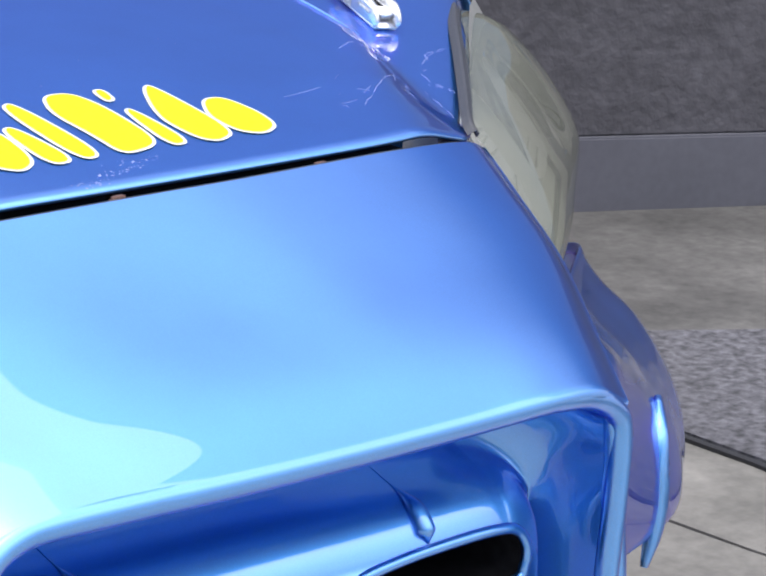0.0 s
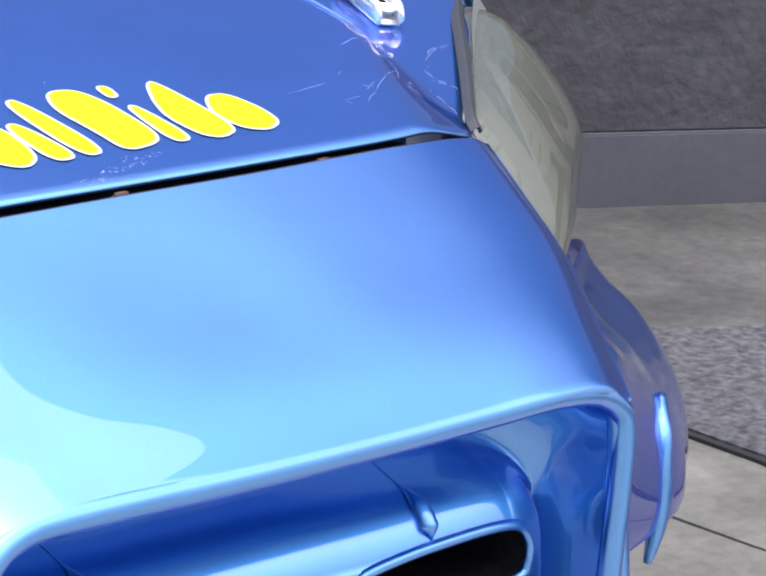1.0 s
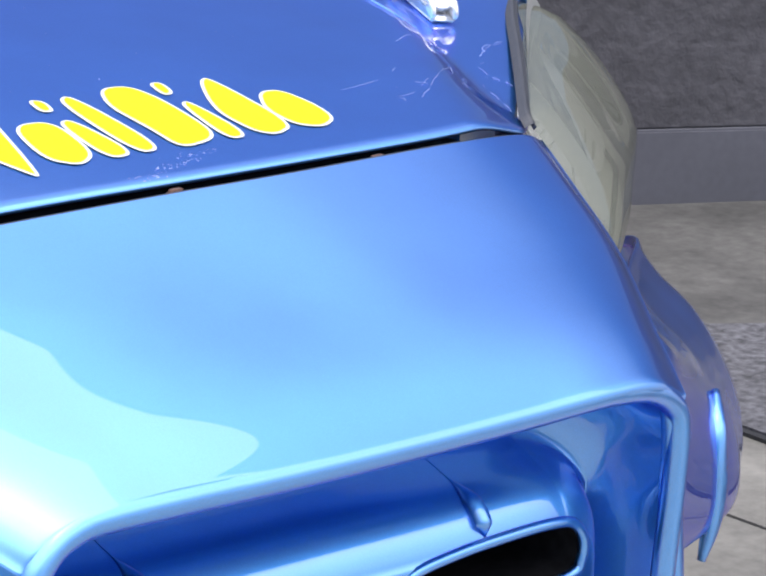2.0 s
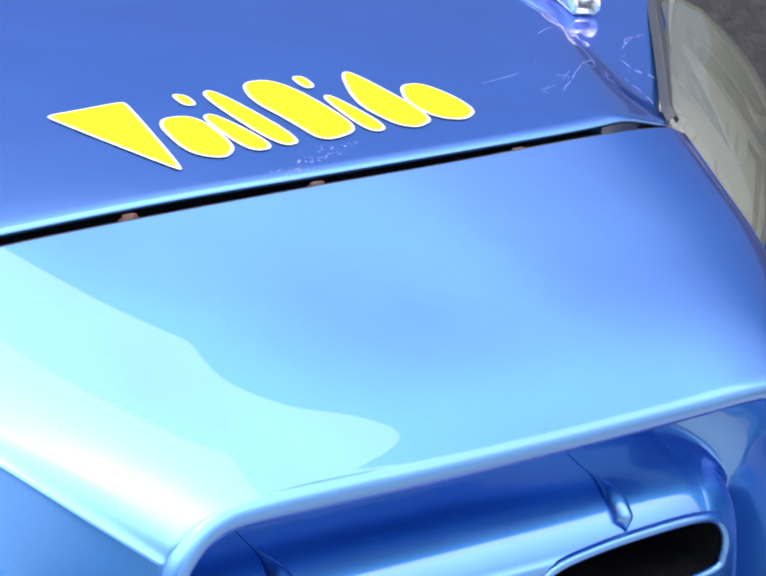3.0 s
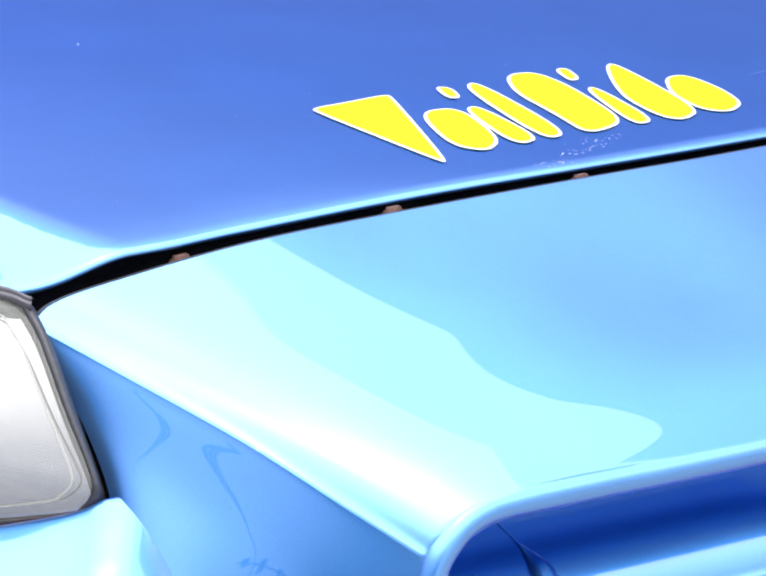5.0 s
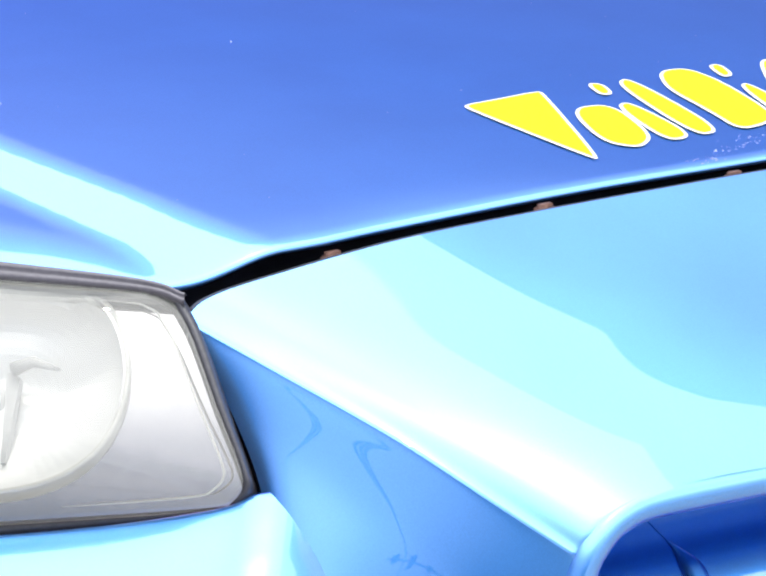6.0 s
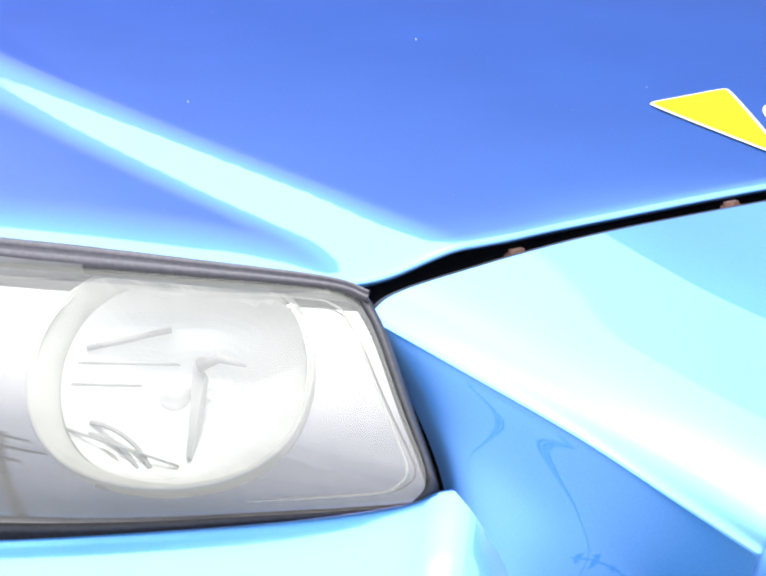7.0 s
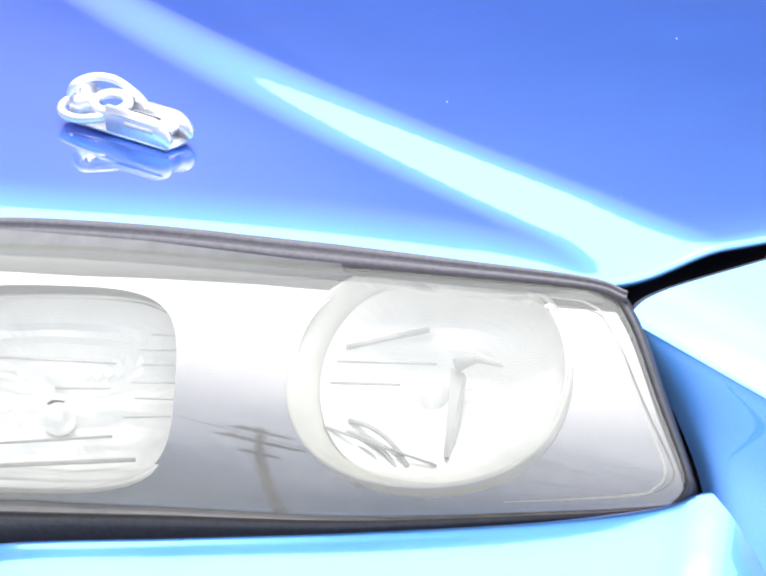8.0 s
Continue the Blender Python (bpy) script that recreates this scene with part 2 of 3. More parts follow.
def wall_slab(name, s0, s1, z0, z1, front, back, mat):
    bm = box_bm(s0, s1, -back, front, z0, z1, 0.004)
    m = Matrix((WALL_DIR, WALL_IN, (0, 0, 1))).transposed().to_4x4()
    m.translation = WALL_AT
    return part(name, transform(bm, m), mat, smooth=False)


plinth = tagged(wall_slab("plinth", -1.6, 6.0, 0.0, 0.15, 0.0, 0.2, PLINTH), "smooth dark grey plinth at the foot of the wall",
                "plinth", kind="structure")
tagged(wall_slab("wall_east", -1.6, 0.62, 0.15, 1.1, -0.012, 0.2, WALL), "rough dark grey plastered wall panel", "wall",
       kind="structure")
tagged(wall_slab("wall_east_far", 0.625, 6.0, 0.15, 1.1, -0.012, 0.2, WALL), "rough dark grey plastered wall panel", "wall",
       kind="structure")


# ---- utility pole across the way, mirrored in the lamp glass ----
def utility_pole(x, y, h):
    pole = tagged(part("utility_pole", tube_bm([(x, y, 0), (x, y, h)], [0.075, 0.055], 16), WOOD), "grey utility pole with crossarms and wires", "utility pole")
    for k, (dz, half) in enumerate(((0.5, 0.3), (1.5, 0.45), (2.7, 0.2))):
        part("crossarm", box_bm(x - half * 0.4, x + half * 0.4, y - half, y + half, h - dz - 0.06, h - dz + 0.06, 0.01), WOOD, pole, smooth=False)
        for q in (-0.9, -0.45, 0.45, 0.9):
            part("insulator", tube_bm([(x + 0.36 * half * q, y + half * q, h - dz + 0.06), (x + 0.36 * half * q, y + half * q, h - dz + 0.22)], 0.05, 8), PLINTH, pole)
    for q in (-0.8, 0.0, 0.8):
        wire = [(x + q * 0.3 + t * 0.35, y + q + t, h - 0.4 - 0.6 * (1 - (t / 25) ** 2)) for t in np.linspace(-25, 25, 21)]
        part("wire", tube_bm(wire, 0.010, 6), RUBBER, pole)
    return pole


utility_pole(-19.7, -10.9, 11.6)

# ---- the car ----
car = tagged(new("car"), "pearl blue tuned sports car parked on pale concrete", "car")
car.location = (0, 0.5, 0)


def smoothstep(t):
    t = min(1.0, max(0.0, t))
    return t * t * (3 - 2 * t)


def flank_foot(y):
    """Where the bonnet's crowned centre ends on the far side."""
    return 0.432 + 0.55 * y - 0.5 * y * y


def hood_z(x, y):
    """Height of the bonnet: a crowned centre that steps down to flat flanks over the lamps."""
    a, yy = abs(x), max(y, 0)
    if x > 0:
        foot = flank_foot(yy)
        top = min(0.342 + 0.79 * yy, foot - 0.014)
        step = 1 - smoothstep((a - top) / (foot + 0.012 * (1 - smoothstep(yy / 0.1)) - top))
    else:
        step = 1 - smoothstep((a - 0.342 - 0.33 * y + 0.15 * y * y) / (0.058 - 0.015 * yy + 0.022 * max(0, 1 - yy / 0.12)))
    crown = 0.004 * (1 - (min(a, 0.45) / 0.45) ** 2)
    return 0.70 + 0.155 * y - 0.03 * y * y + 0.019 * step * (1 - 0.45 * min(1, yy)) + crown


HOOD_FRONT = [(-0.85, 0.392), (-0.753, 0.322), (-0.65, 0.248), (-0.555, 0.169), (-0.479, 0.097), (-0.435, 0.044), (-0.412, 0.026),
              (-0.378, 0.015), (-0.324, 0.009), (-0.262, 0.009), (-0.141, 0.005), (0.02, -0.006), (0.16, -0.013), (0.309, -0.016),
              (0.40, -0.006), (0.437, 0.008), (0.516, 0.074), (0.571, 0.125), (0.656, 0.203), (0.735, 0.285), (0.84, 0.39)]


def droop(x, d):
    """How far the bonnet's skin rolls down at distance d from its edge."""
    side = smoothstep((abs(x) - 0.41) / 0.08)
    front = smoothstep((-x - 0.02) / 0.25) * (1 - side)
    return side * (0.008 if x < 0 else 0.005) * max(0, 1 - d / 0.07) ** 2 + front * 0.002 * max(0, 1 - d / 0.05) ** 2


def build_hood():
    f = spline(HOOD_FRONT, 421)
    n = len(f)
    rows = []
    # hem: a flange below the edge, then a rounded fold
    tang = np.gradient(f, axis=0)
    out = np.stack([tang[:, 1], -tang[:, 0]], 1)
    out /= np.linalg.norm(out, axis=1)[:, None]
    for inset, drop in ((0.03, 0.0075), (0.006, 0.0065), (0.0012, 0.0055), (0.0, 0.0035), (0.0008, 0.0014), (0.004, 0.0)):
        rows.append([(p[0] - o[0] * inset, p[1] - o[1] * inset,
                      hood_z(p[0] - o[0] * inset, p[1] - o[1] * inset) - drop - droop(p[0], 0.0))
                     for p, o in zip(f, out)])
    for r in np.linspace(0.02, 1, 46) ** 1.2:
        row = []
        for i, (p, o) in enumerate(zip(f, out)):
            q = p - o * 0.004
            x = (1 - r) * q[0] + r * (-0.74 + 1.48 * i / (n - 1))
            y = (1 - r) * q[1] + r * 1.1
            d = math.hypot(x - p[0], y - p[1])
            row.append((x, y, hood_z(x, y) - droop(p[0], d)))
        rows.append(row)
    return part("hood", grid_bm(np.array(rows)), PAINT, car, "pearl blue bonnet with small scratches and a yellow mark"), np.array(rows[5:]).reshape(-1, 3)


hood, hood_skin = build_hood()


def hood_top(x, y):
    """Height of the bonnet's skin itself, rolled edges included."""
    d = (hood_skin[:, 0] - x) ** 2 + (hood_skin[:, 1] - y) ** 2
    k = np.argpartition(d, 4)[:4]
    w = 1 / (d[k] + 1e-9)
    return float((hood_skin[k, 2] * w).sum() / w.sum())

# the nose between the lamps: top, rounded shoulders and both flanks
NOSE_GAP = [(-0.446, -0.122, 0.560), (-0.434, -0.089, 0.602), (-0.431, -0.049, 0.645), (-0.432, -0.007, 0.691), (-0.410, -0.001, 0.6995),
            (-0.372, -0.003, 0.7077), (-0.272, -0.006, 0.7177), (-0.152, -0.010, 0.719), (0.0, -0.024, 0.7195),
            (0.130, -0.035, 0.718), (0.297, -0.031, 0.713), (0.400, -0.016, 0.7030), (0.442, -0.006, 0.690),
            (0.438, -0.052, 0.635), (0.430, -0.094, 0.598), (0.425, -0.12, 0.56)]
NOSE_MID = [(-0.432, -0.19, 0.48), (-0.406, -0.162, 0.555), (-0.385, -0.155, 0.594), (-0.364, -0.148, 0.636), (-0.342, -0.146, 0.6475),
            (-0.300, -0.142, 0.6587), (-0.225, -0.137, 0.6658), (-0.125, -0.141, 0.6690), (0.0, -0.152, 0.6660),
            (0.115, -0.158, 0.6675), (0.255, -0.158, 0.6632), (0.340, -0.152, 0.6525), (0.375, -0.150, 0.632),
            (0.386, -0.158, 0.588), (0.400, -0.165, 0.55), (0.415, -0.19, 0.48)]
NOSE_LIP = [(-0.355, -0.262, 0.40), (-0.336, -0.259, 0.50), (-0.325, -0.257, 0.545), (-0.3125, -0.255, 0.584), (-0.296, -0.2565, 0.5990),
            (-0.258, -0.2610, 0.6090), (-0.190, -0.2680, 0.6090), (-0.10, -0.2785, 0.6070), (0.0, -0.2890, 0.6054),
            (0.10, -0.2990, 0.6054), (0.17, -0.3070, 0.6060), (0.220, -0.309, 0.6010), (0.261, -0.307, 0.580),
            (0.267, -0.307, 0.54), (0.270, -0.306, 0.48), (0.285, -0.305, 0.36)]
# the roll towards the lip steepens in the last third
BULGE = (0, 0, 0, 0, 0.0006, 0.0017, 0.0028, 0.0040, 0.0048, 0.0048, 0.0038, 0.0018, 0, 0, 0, 0)
NOSE_LOW = [(0.40 * p[0] + 0.60 * q[0], 0.40 * p[1] + 0.60 * q[1], 0.40 * p[2] + 0.60 * q[2] + h)
            for p, q, h in zip(NOSE_MID, NOSE_LIP, BULGE)]


def creased(row):
    """Adds points close beside both shoulders, so that the flanks meet the top along a tight edge."""
    out = []
    for k, p in enumerate(row):
        p = np.array(p)
        if k in (3, 12):
            a, b = np.array(row[k - 1]), np.array(row[k + 1])
            out += [p + 0.14 * (a - p), p, p + 0.2 * (b - p)]
        else:
            out.append(p)
    return out


def rolled(g, radius, steps=18, turn=2.8):
    """Carries the last row of a sheet on round a rolled edge."""
    end, before = g[-1], g[-3]
    along = np.gradient(end, axis=0)
    along /= np.linalg.norm(along, axis=1)[:, None]
    go = end - before
    go -= (go * along).sum(1)[:, None] * along
    go /= np.linalg.norm(go, axis=1)[:, None]
    up = np.cross(go, along)
    up *= np.sign(up[len(up) // 2][2])
    soft = np.ones(41) / 41
    go, up = (np.stack([np.convolve(np.pad(v[:, k], 20, mode="edge"), soft, "valid") for k in range(3)], 1) for v in (go, up))
    go, up = (v / np.linalg.norm(v, axis=1)[:, None] for v in (go, up))
    rows = [end - up * radius + radius * (up * math.cos(k) + go * math.sin(k)) for k in np.linspace(0, turn, steps)[1:]]
    return np.concatenate([g, np.array(rows)])


# the flanks turn in towards the lamps along a soft fold
NOSE_FOLD = [tuple(spline([a, b, c, d], 31)[4]) for a, b, c, d in zip(NOSE_GAP, NOSE_MID, NOSE_LOW, NOSE_LIP)]
TURN_IN = (0.008, 0.008, 0.006, 0.0) + (0.0,) * 8 + (0.0, 0.0, 0.0, 0.0)
CUT_BACK = (0.0,) * 4 + (0.0, 0.003, 0.0055, 0.005, 0.003, 0.001) + (0.0,) * 6
NOSE_EDGE = [tuple(Vector((x + t, y + t * 0.5, z)) + c * (Vector(f) - Vector((x, y, z))).normalized())
             for (x, y, z), f, t, c in zip(NOSE_GAP, NOSE_FOLD, TURN_IN, CUT_BACK)]
nose_grid = rolled(loft([creased(r) for r in (NOSE_EDGE, NOSE_FOLD, NOSE_MID, NOSE_LOW, NOSE_LIP)], 220, 60), 0.0102)
nose = part("nose_panel", grid_bm(nose_grid), PAINT, car,
            "smooth blue nose panel above the grille opening")
brink = np.array([p for p in nose_grid[0] if p[2] > 0.693])
flange = [brink + np.array((0.0, dy, dz)) for dy, dz in ((0.0, -0.0006), (0.0012, -0.0010), (0.0062, -0.0010), (0.0078, -0.0030), (0.009, -0.018))]
part("nose_flange", grid_bm(np.array(flange)), SEAL, car, "dark grey folded flange behind the nose edge")

# rolled lip round the grille opening
LIP = [(-0.345, -0.262, 0.30), (-0.338, -0.262, 0.42), (-0.320, -0.260, 0.53), (-0.306, -0.259, 0.570),
       (-0.293, -0.258, 0.587), (-0.276, -0.2565, 0.5965), (-0.251, -0.257, 0.601), (-0.205, -0.2625, 0.601),
       (-0.098, -0.274, 0.5985), (0.010, -0.285, 0.597), (0.118, -0.295, 0.5965), (0.186, -0.304, 0.5955),
       (0.223, -0.305, 0.5885), (0.248, -0.305, 0.574), (0.258, -0.305, 0.556), (0.257, -0.305, 0.51),
       (0.250, -0.305, 0.44), (0.245, -0.30, 0.30)]
part("opening_lip", tube_bm(spline(LIP, 140), 0.0095, 16, up=(0, 1, 0)), PAINT, car, "rolled blue edge of the grille opening")

# duct inside the opening, with one rounded intake hole on each side
def face_y(x):
    """Depth of the intake's face behind the lip."""
    return -0.232 - 0.105 * x


# from the lip over the hollow behind it and the rounded shelf to the face with the intake:
# way in from the lip, depth behind the face along the top and down the side
SHELF = [(0.004, -0.049, -0.044), (0.008, 0.070, -0.010), (0.030, 0.105, 0.014), (0.058, 0.104, 0.026), (0.073, 0.066, 0.025), (0.0835, 0.036, 0.018),
         (0.096, 0.018, 0.010), (0.116, 0.006, 0.004), (0.140, 0.001, 0.001), (0.258, 0.0, 0.0)]


def duct_row(u, back_top, back_side):
    """One line of the duct: along the top, round the corner and down the side."""
    side, r = 0.258 - 0.22 * min(u, 0.14) - 0.1 * max(0, u - 0.14), max(0.026, 0.048 - 0.16 * u)
    top = 0.598 - u - 0.03 * side
    line = [(x, 0.598 - u - 0.03 * x, 0.0) for x in np.linspace(-0.288, side - r, 80, endpoint=False)]
    line += [(side - r + r * math.sin(k), top - r + r * math.cos(k), k / (math.pi / 2)) for k in np.linspace(0, math.pi / 2, 36, endpoint=False)]
    line += [(side, z, 1.0) for z in np.linspace(top - r, 0.20, 34)]
    row = []
    for k, (x, z, w) in enumerate(line):
        w = smoothstep(min(1.0, max(w, (k - 55) / 60)))
        row.append((x, face_y(x) + (1 - w) * back_top + w * back_side, z))
    return row


HOLE = [(0.035, 0.450), (0.050, 0.470), (0.094, 0.477), (0.15, 0.479), (0.19, 0.478), (0.210, 0.473), (0.220, 0.459), (0.219, 0.443), (0.205, 0.431),
        (0.12, 0.427), (0.06, 0.429), (0.040, 0.437)]


def inside(px, pz, poly):
    hit = False
    for k in range(len(poly)):
        (x0, z0), (x1, z1) = poly[k - 1], poly[k]
        if (z0 > pz) != (z1 > pz) and px < x0 + (pz - z0) * (x1 - x0) / (z1 - z0):
            hit = not hit
    return hit


duct_grid = np.array([duct_row(*p) for p in spline(SHELF, 150)])
duct_bm = grid_bm(duct_grid)
hole_edge = spline(np.vstack([HOLE, HOLE[:1]]), 61)[:-1]
gone = [f for f in duct_bm.faces for c in (f.calc_center_median(),) if c.y < face_y(c.x) + 0.014 and c.z < 0.49
        and (inside(c.x, c.z, hole_edge) or inside(-c.x, c.z, hole_edge))]
bmesh.ops.delete(duct_bm, geom=gone, context="FACES")
duct = part("air_duct", duct_bm, PAINT, car, "blue moulded air duct behind the grille opening")
for sx in (-1, 1):
    part("hole_rim", tube_bm([(sx * x, face_y(sx * x) + 0.004, z) for x, z in hole_edge], 0.0045, 10, True, up=(0, 1, 0)), PAINT, duct)
    # lining coloured near-black, so the shade in the hole is painted in
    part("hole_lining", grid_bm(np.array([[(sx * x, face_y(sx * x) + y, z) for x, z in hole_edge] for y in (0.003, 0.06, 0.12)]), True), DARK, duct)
for x in (-0.165, 0.122):
    col = int(np.argmin(abs(duct_grid[99, :, 0] - x)))
    path = duct_grid[58:114, col]
    part("rib", tube_bm(path, [0.0006 + 0.0080 * smoothstep((k - 14) / 24) * (1 - smoothstep((k - 48) / 8)) for k in range(len(path))], 12), PAINT, duct, "small moulded rib")
# added near-black box: the depth of shade in the intake, as colour
part("intake_shade", box_bm(-0.33, 0.34, -0.09, -0.08, 0.15, 0.50), DARK, car, "near-black box painting the shade behind the intake")


# front bumper cheeks under each lamp
def cheek(sx, name):
    edge = spline([(0.330, -0.100, 0.560), (0.378, -0.104, 0.583), (0.408, -0.100, 0.596), (0.430, -0.091, 0.598), (0.454, -0.080, 0.590), (0.516, -0.038, 0.580),
                   (0.617, 0.035, 0.570), (0.713, 0.104, 0.564), (0.807, 0.173, 0.558), (0.850, 0.24, 0.535), (0.868, 0.34, 0.49), (0.872, 0.47, 0.47)], 80)
    if sx > 0:
        edge[:, 2] -= 0.006 + 0.012 * np.clip((edge[:, 0] - 0.6) / 0.2, 0, 1)
    tang = np.gradient(edge[:, :2], axis=0)
    nrm = np.stack([tang[:, 1], -tang[:, 0]], 1)
    nrm /= np.linalg.norm(nrm, axis=1)[:, None]
    for k in range(len(nrm)):
        w = smoothstep((edge[k][0] - 0.70) / 0.12)
        v = w * nrm[k] + (1 - w) * np.array((0.616, -0.788))
        nrm[k] = v / np.linalg.norm(v)
    outer = spline([(-0.006, -0.010), (0.0, 0.0), (0.008, -0.0030), (0.030, -0.0145), (0.056, -0.042), (0.084, -0.105), (0.112, -0.20), (0.126, -0.27), (0.124, -0.34),
                    (0.10, -0.44)], 40)
    if sx > 0:
        outer = spline([(-0.006, -0.012), (0.0, -0.001), (0.009, -0.018), (0.028, -0.042), (0.062, -0.074), (0.092, -0.118), (0.112, -0.165), (0.119, -0.205),
                        (0.117, -0.230), (0.108, -0.240)], 40)
    inner = spline([(-0.006, -0.012), (0.0, 0.0), (0.012, -0.0040), (0.036, -0.0160), (0.058, -0.028), (0.078, -0.046), (0.096, -0.085), (0.104, -0.16),
                    (0.100, -0.24), (0.090, -0.44 if sx < 0 else -0.315)], 40)
    if sx > 0:
        inner = spline([(-0.006, -0.012), (0.0, -0.001), (0.014, -0.002), (0.040, -0.012), (0.058, -0.034), (0.062, -0.08), (0.058, -0.14), (0.052, -0.20),
                        (0.042, -0.235), (0.030, -0.240)], 40)
    g = []
    for (o0, z0), (o1, z1) in zip(inner, outer):
        row = []
        for p, q in zip(edge, nrm):
            w = smoothstep((p[0] - 0.42) / 0.25)
            o, z = (1 - w) * o0 + w * o1, (1 - w) * z0 + w * z1
            o *= 1 - 0.35 * smoothstep((p[0] - 0.83) / 0.04)
            row.append((sx * (p[0] + q[0] * o), p[1] + q[1] * o, p[2] + z - (0.036 if sx > 0 else 0.0)))
        g.append(row)
    return thick(part(name, grid_bm(np.array(g)), PAINT, car, "blue bumper corner with a rounded top ledge"), 0.004)


for side in (-1, 1):
    corner = cheek(side, "bumper_corner")
    tuck = 0.007 if side > 0 else 0.0
    bead = spline([(side * 0.687, -0.038, 0.416), (side * 0.658, -0.062, 0.396), (side * 0.650, -0.068, 0.366), (side * 0.649, -0.071, 0.332), (side * 0.643, -0.073, 0.300),
                   (side * 0.634, -0.072, 0.268)], 24)
    part("corner_bead", tube_bm([(x - tuck, y + tuck, z) for x, y, z in bead], [0.004 + 0.009 * math.sin(math.pi * k / 23) for k in range(24)], 12), PAINT, corner, "raised blue bead on the bumper corner")
part("lower_bumper", grid_bm(loft([[(-0.36, -0.24, 0.24), (0, -0.27, 0.24), (0.36, -0.24, 0.24)],
                                   [(-0.38, -0.27, 0.20), (0, -0.31, 0.20), (0.38, -0.27, 0.20)],
                                   [(-0.38, -0.25, 0.12), (0, -0.29, 0.12), (0.38, -0.25, 0.12)]], 30, 16)), PAINT, car)

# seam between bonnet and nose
# black sheet below the gap: shadow beneath the bonnet, put in as colour
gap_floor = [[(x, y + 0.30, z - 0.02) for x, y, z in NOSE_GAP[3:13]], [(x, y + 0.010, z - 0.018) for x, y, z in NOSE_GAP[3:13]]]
part("seam_shade", grid_bm(loft(gap_floor, 60, 4)), DARK, car, "black sheet painting the shade under the bonnet edge")
for x in (-0.312, -0.141, 0.019, 0.222, 0.374):
    y = float(np.interp(x, [p[0] for p in NOSE_GAP[4:12]], [p[1] for p in NOSE_GAP[4:12]]))
    z = float(np.interp(x, [p[0] for p in NOSE_GAP[4:12]], [p[2] for p in NOSE_GAP[4:12]]))
    clip = box_bm(x - 0.008, x + 0.008, y + 0.004, y + 0.015, z - 0.012, z - 0.0015, 0.003)
    part("clip", clip, RUST, car, "small rusty brown clip")


# headlights
def lamp(sx):
    o = Vector((0.43, 0.0, 0.70))
    e1 = Vector((0.788, 0.616, 0.0))
    e2 = Vector((0.379, -0.485, -0.788))
    nn = Vector((0.485, -0.621, 0.616))

    def at(a, b, w=0.0):
        q = o + e1 * a + e2 * b + nn * w
        return (sx * q.x, q.y, q.z)

    def swell(a, b=0.06):
        return 0.012 - 0.03 * (a - 0.15) ** 2 - 1.5 * max(0, a - 0.42) ** 2 - 1.5 * (b - 0.055) ** 2

    outline = np.array([(0.004, 0.0), (0.012, -0.005), (0.028, -0.009), (0.123, -0.018), (0.225, -0.027), (0.331, -0.039),
                        (0.442, -0.047), (0.52, -0.045), (0.555, -0.01), (0.545, 0.06), (0.515, 0.13), (0.47, 0.15),
                        (0.407, 0.151), (0.304, 0.150), (0.170, 0.149), (0.044, 0.141), (-0.025, 0.135), (-0.040, 0.130),
                        (-0.047, 0.120), (-0.043, 0.105), (-0.028, 0.070), (-0.010, 0.025)])
    ring = spline(np.vstack([outline, outline[:1]]), 121)[:-1]
    ring_top = outline[2:8]
    mid = np.array((0.25, 0.052))
    lamp_ob = part("headlight", bowl_housing(ring, mid, at, swell), HOUSING, car, "clear headlight unit with chrome reflectors")
    # lens
    g = [[at(*(mid + (q - mid) * r), swell(*(mid + (q - mid) * r)) - 0.004 * r ** 6 + (0.016 + 0.006 * smoothstep(((mid + (q - mid) * r)[0] - 0.22) / 0.2)) * (1 - r ** 4)) for q in ring]
         for r in (0.001, 0.25, 0.5, 0.7, 0.85, 0.93, 0.97, 1.0)]
    lens = part("lens", grid_bm(np.array(g), True), LENS if sx < 0 else GRAZING_LENS, lamp_ob, "clear glossy headlight lens" if sx < 0 else "hazed headlight lens, tinted darker for its grazing view")
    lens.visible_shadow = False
    rim = [q for q in ring if q[0] < 0.16]
    k = max(range(len(rim)), key=lambda i: np.linalg.norm(rim[i] - rim[i - 1]))
    rim = spline([mid + (q - mid) * np.array((0.955, 0.90)) for q in rim[k:] + rim[:k]][4:-4], 90)
    part("inner_rim", tube_bm([at(a, b, swell(a, b) - 0.012) for a, b in rim], [0.0009 * math.sin(math.pi * (k + 0.5) / 90) ** 0.5 for k in range(90)], 6), HOUSING, lamp_ob, "fine white moulded line inside the lens")
    # seal round the inner edge and underneath
    seal = []
    for q in ring:
        down = smoothstep((q[1] - 0.115) / 0.02)
        wide = 0.0015 + 0.0045 * max(down, smoothstep((0.06 - q[0]) / 0.05)) + down * max(0.0, 0.022 * q[0])
        away = np.array((q[0] - mid[0], (q[1] - mid[1]) * 3.0))
        away = away / np.linalg.norm(away)
        away = (1 - down) * away + down * np.array((0.0, 1.0))
        away = away / np.linalg.norm(away)
        seal.append([at(*(q + away * k * wide), swell(*q) - (0.004 if sx < 0 else 0.014) - 0.005 * down + h) for k, h in
                     ((-0.25, -0.006), (0.0, -0.001), (0.4, 0.001 - 0.006 * down), (0.85, -0.013 * down), (1.10, -0.004 - 0.016 * down), (1.3, -0.02 - 0.012 * down))])
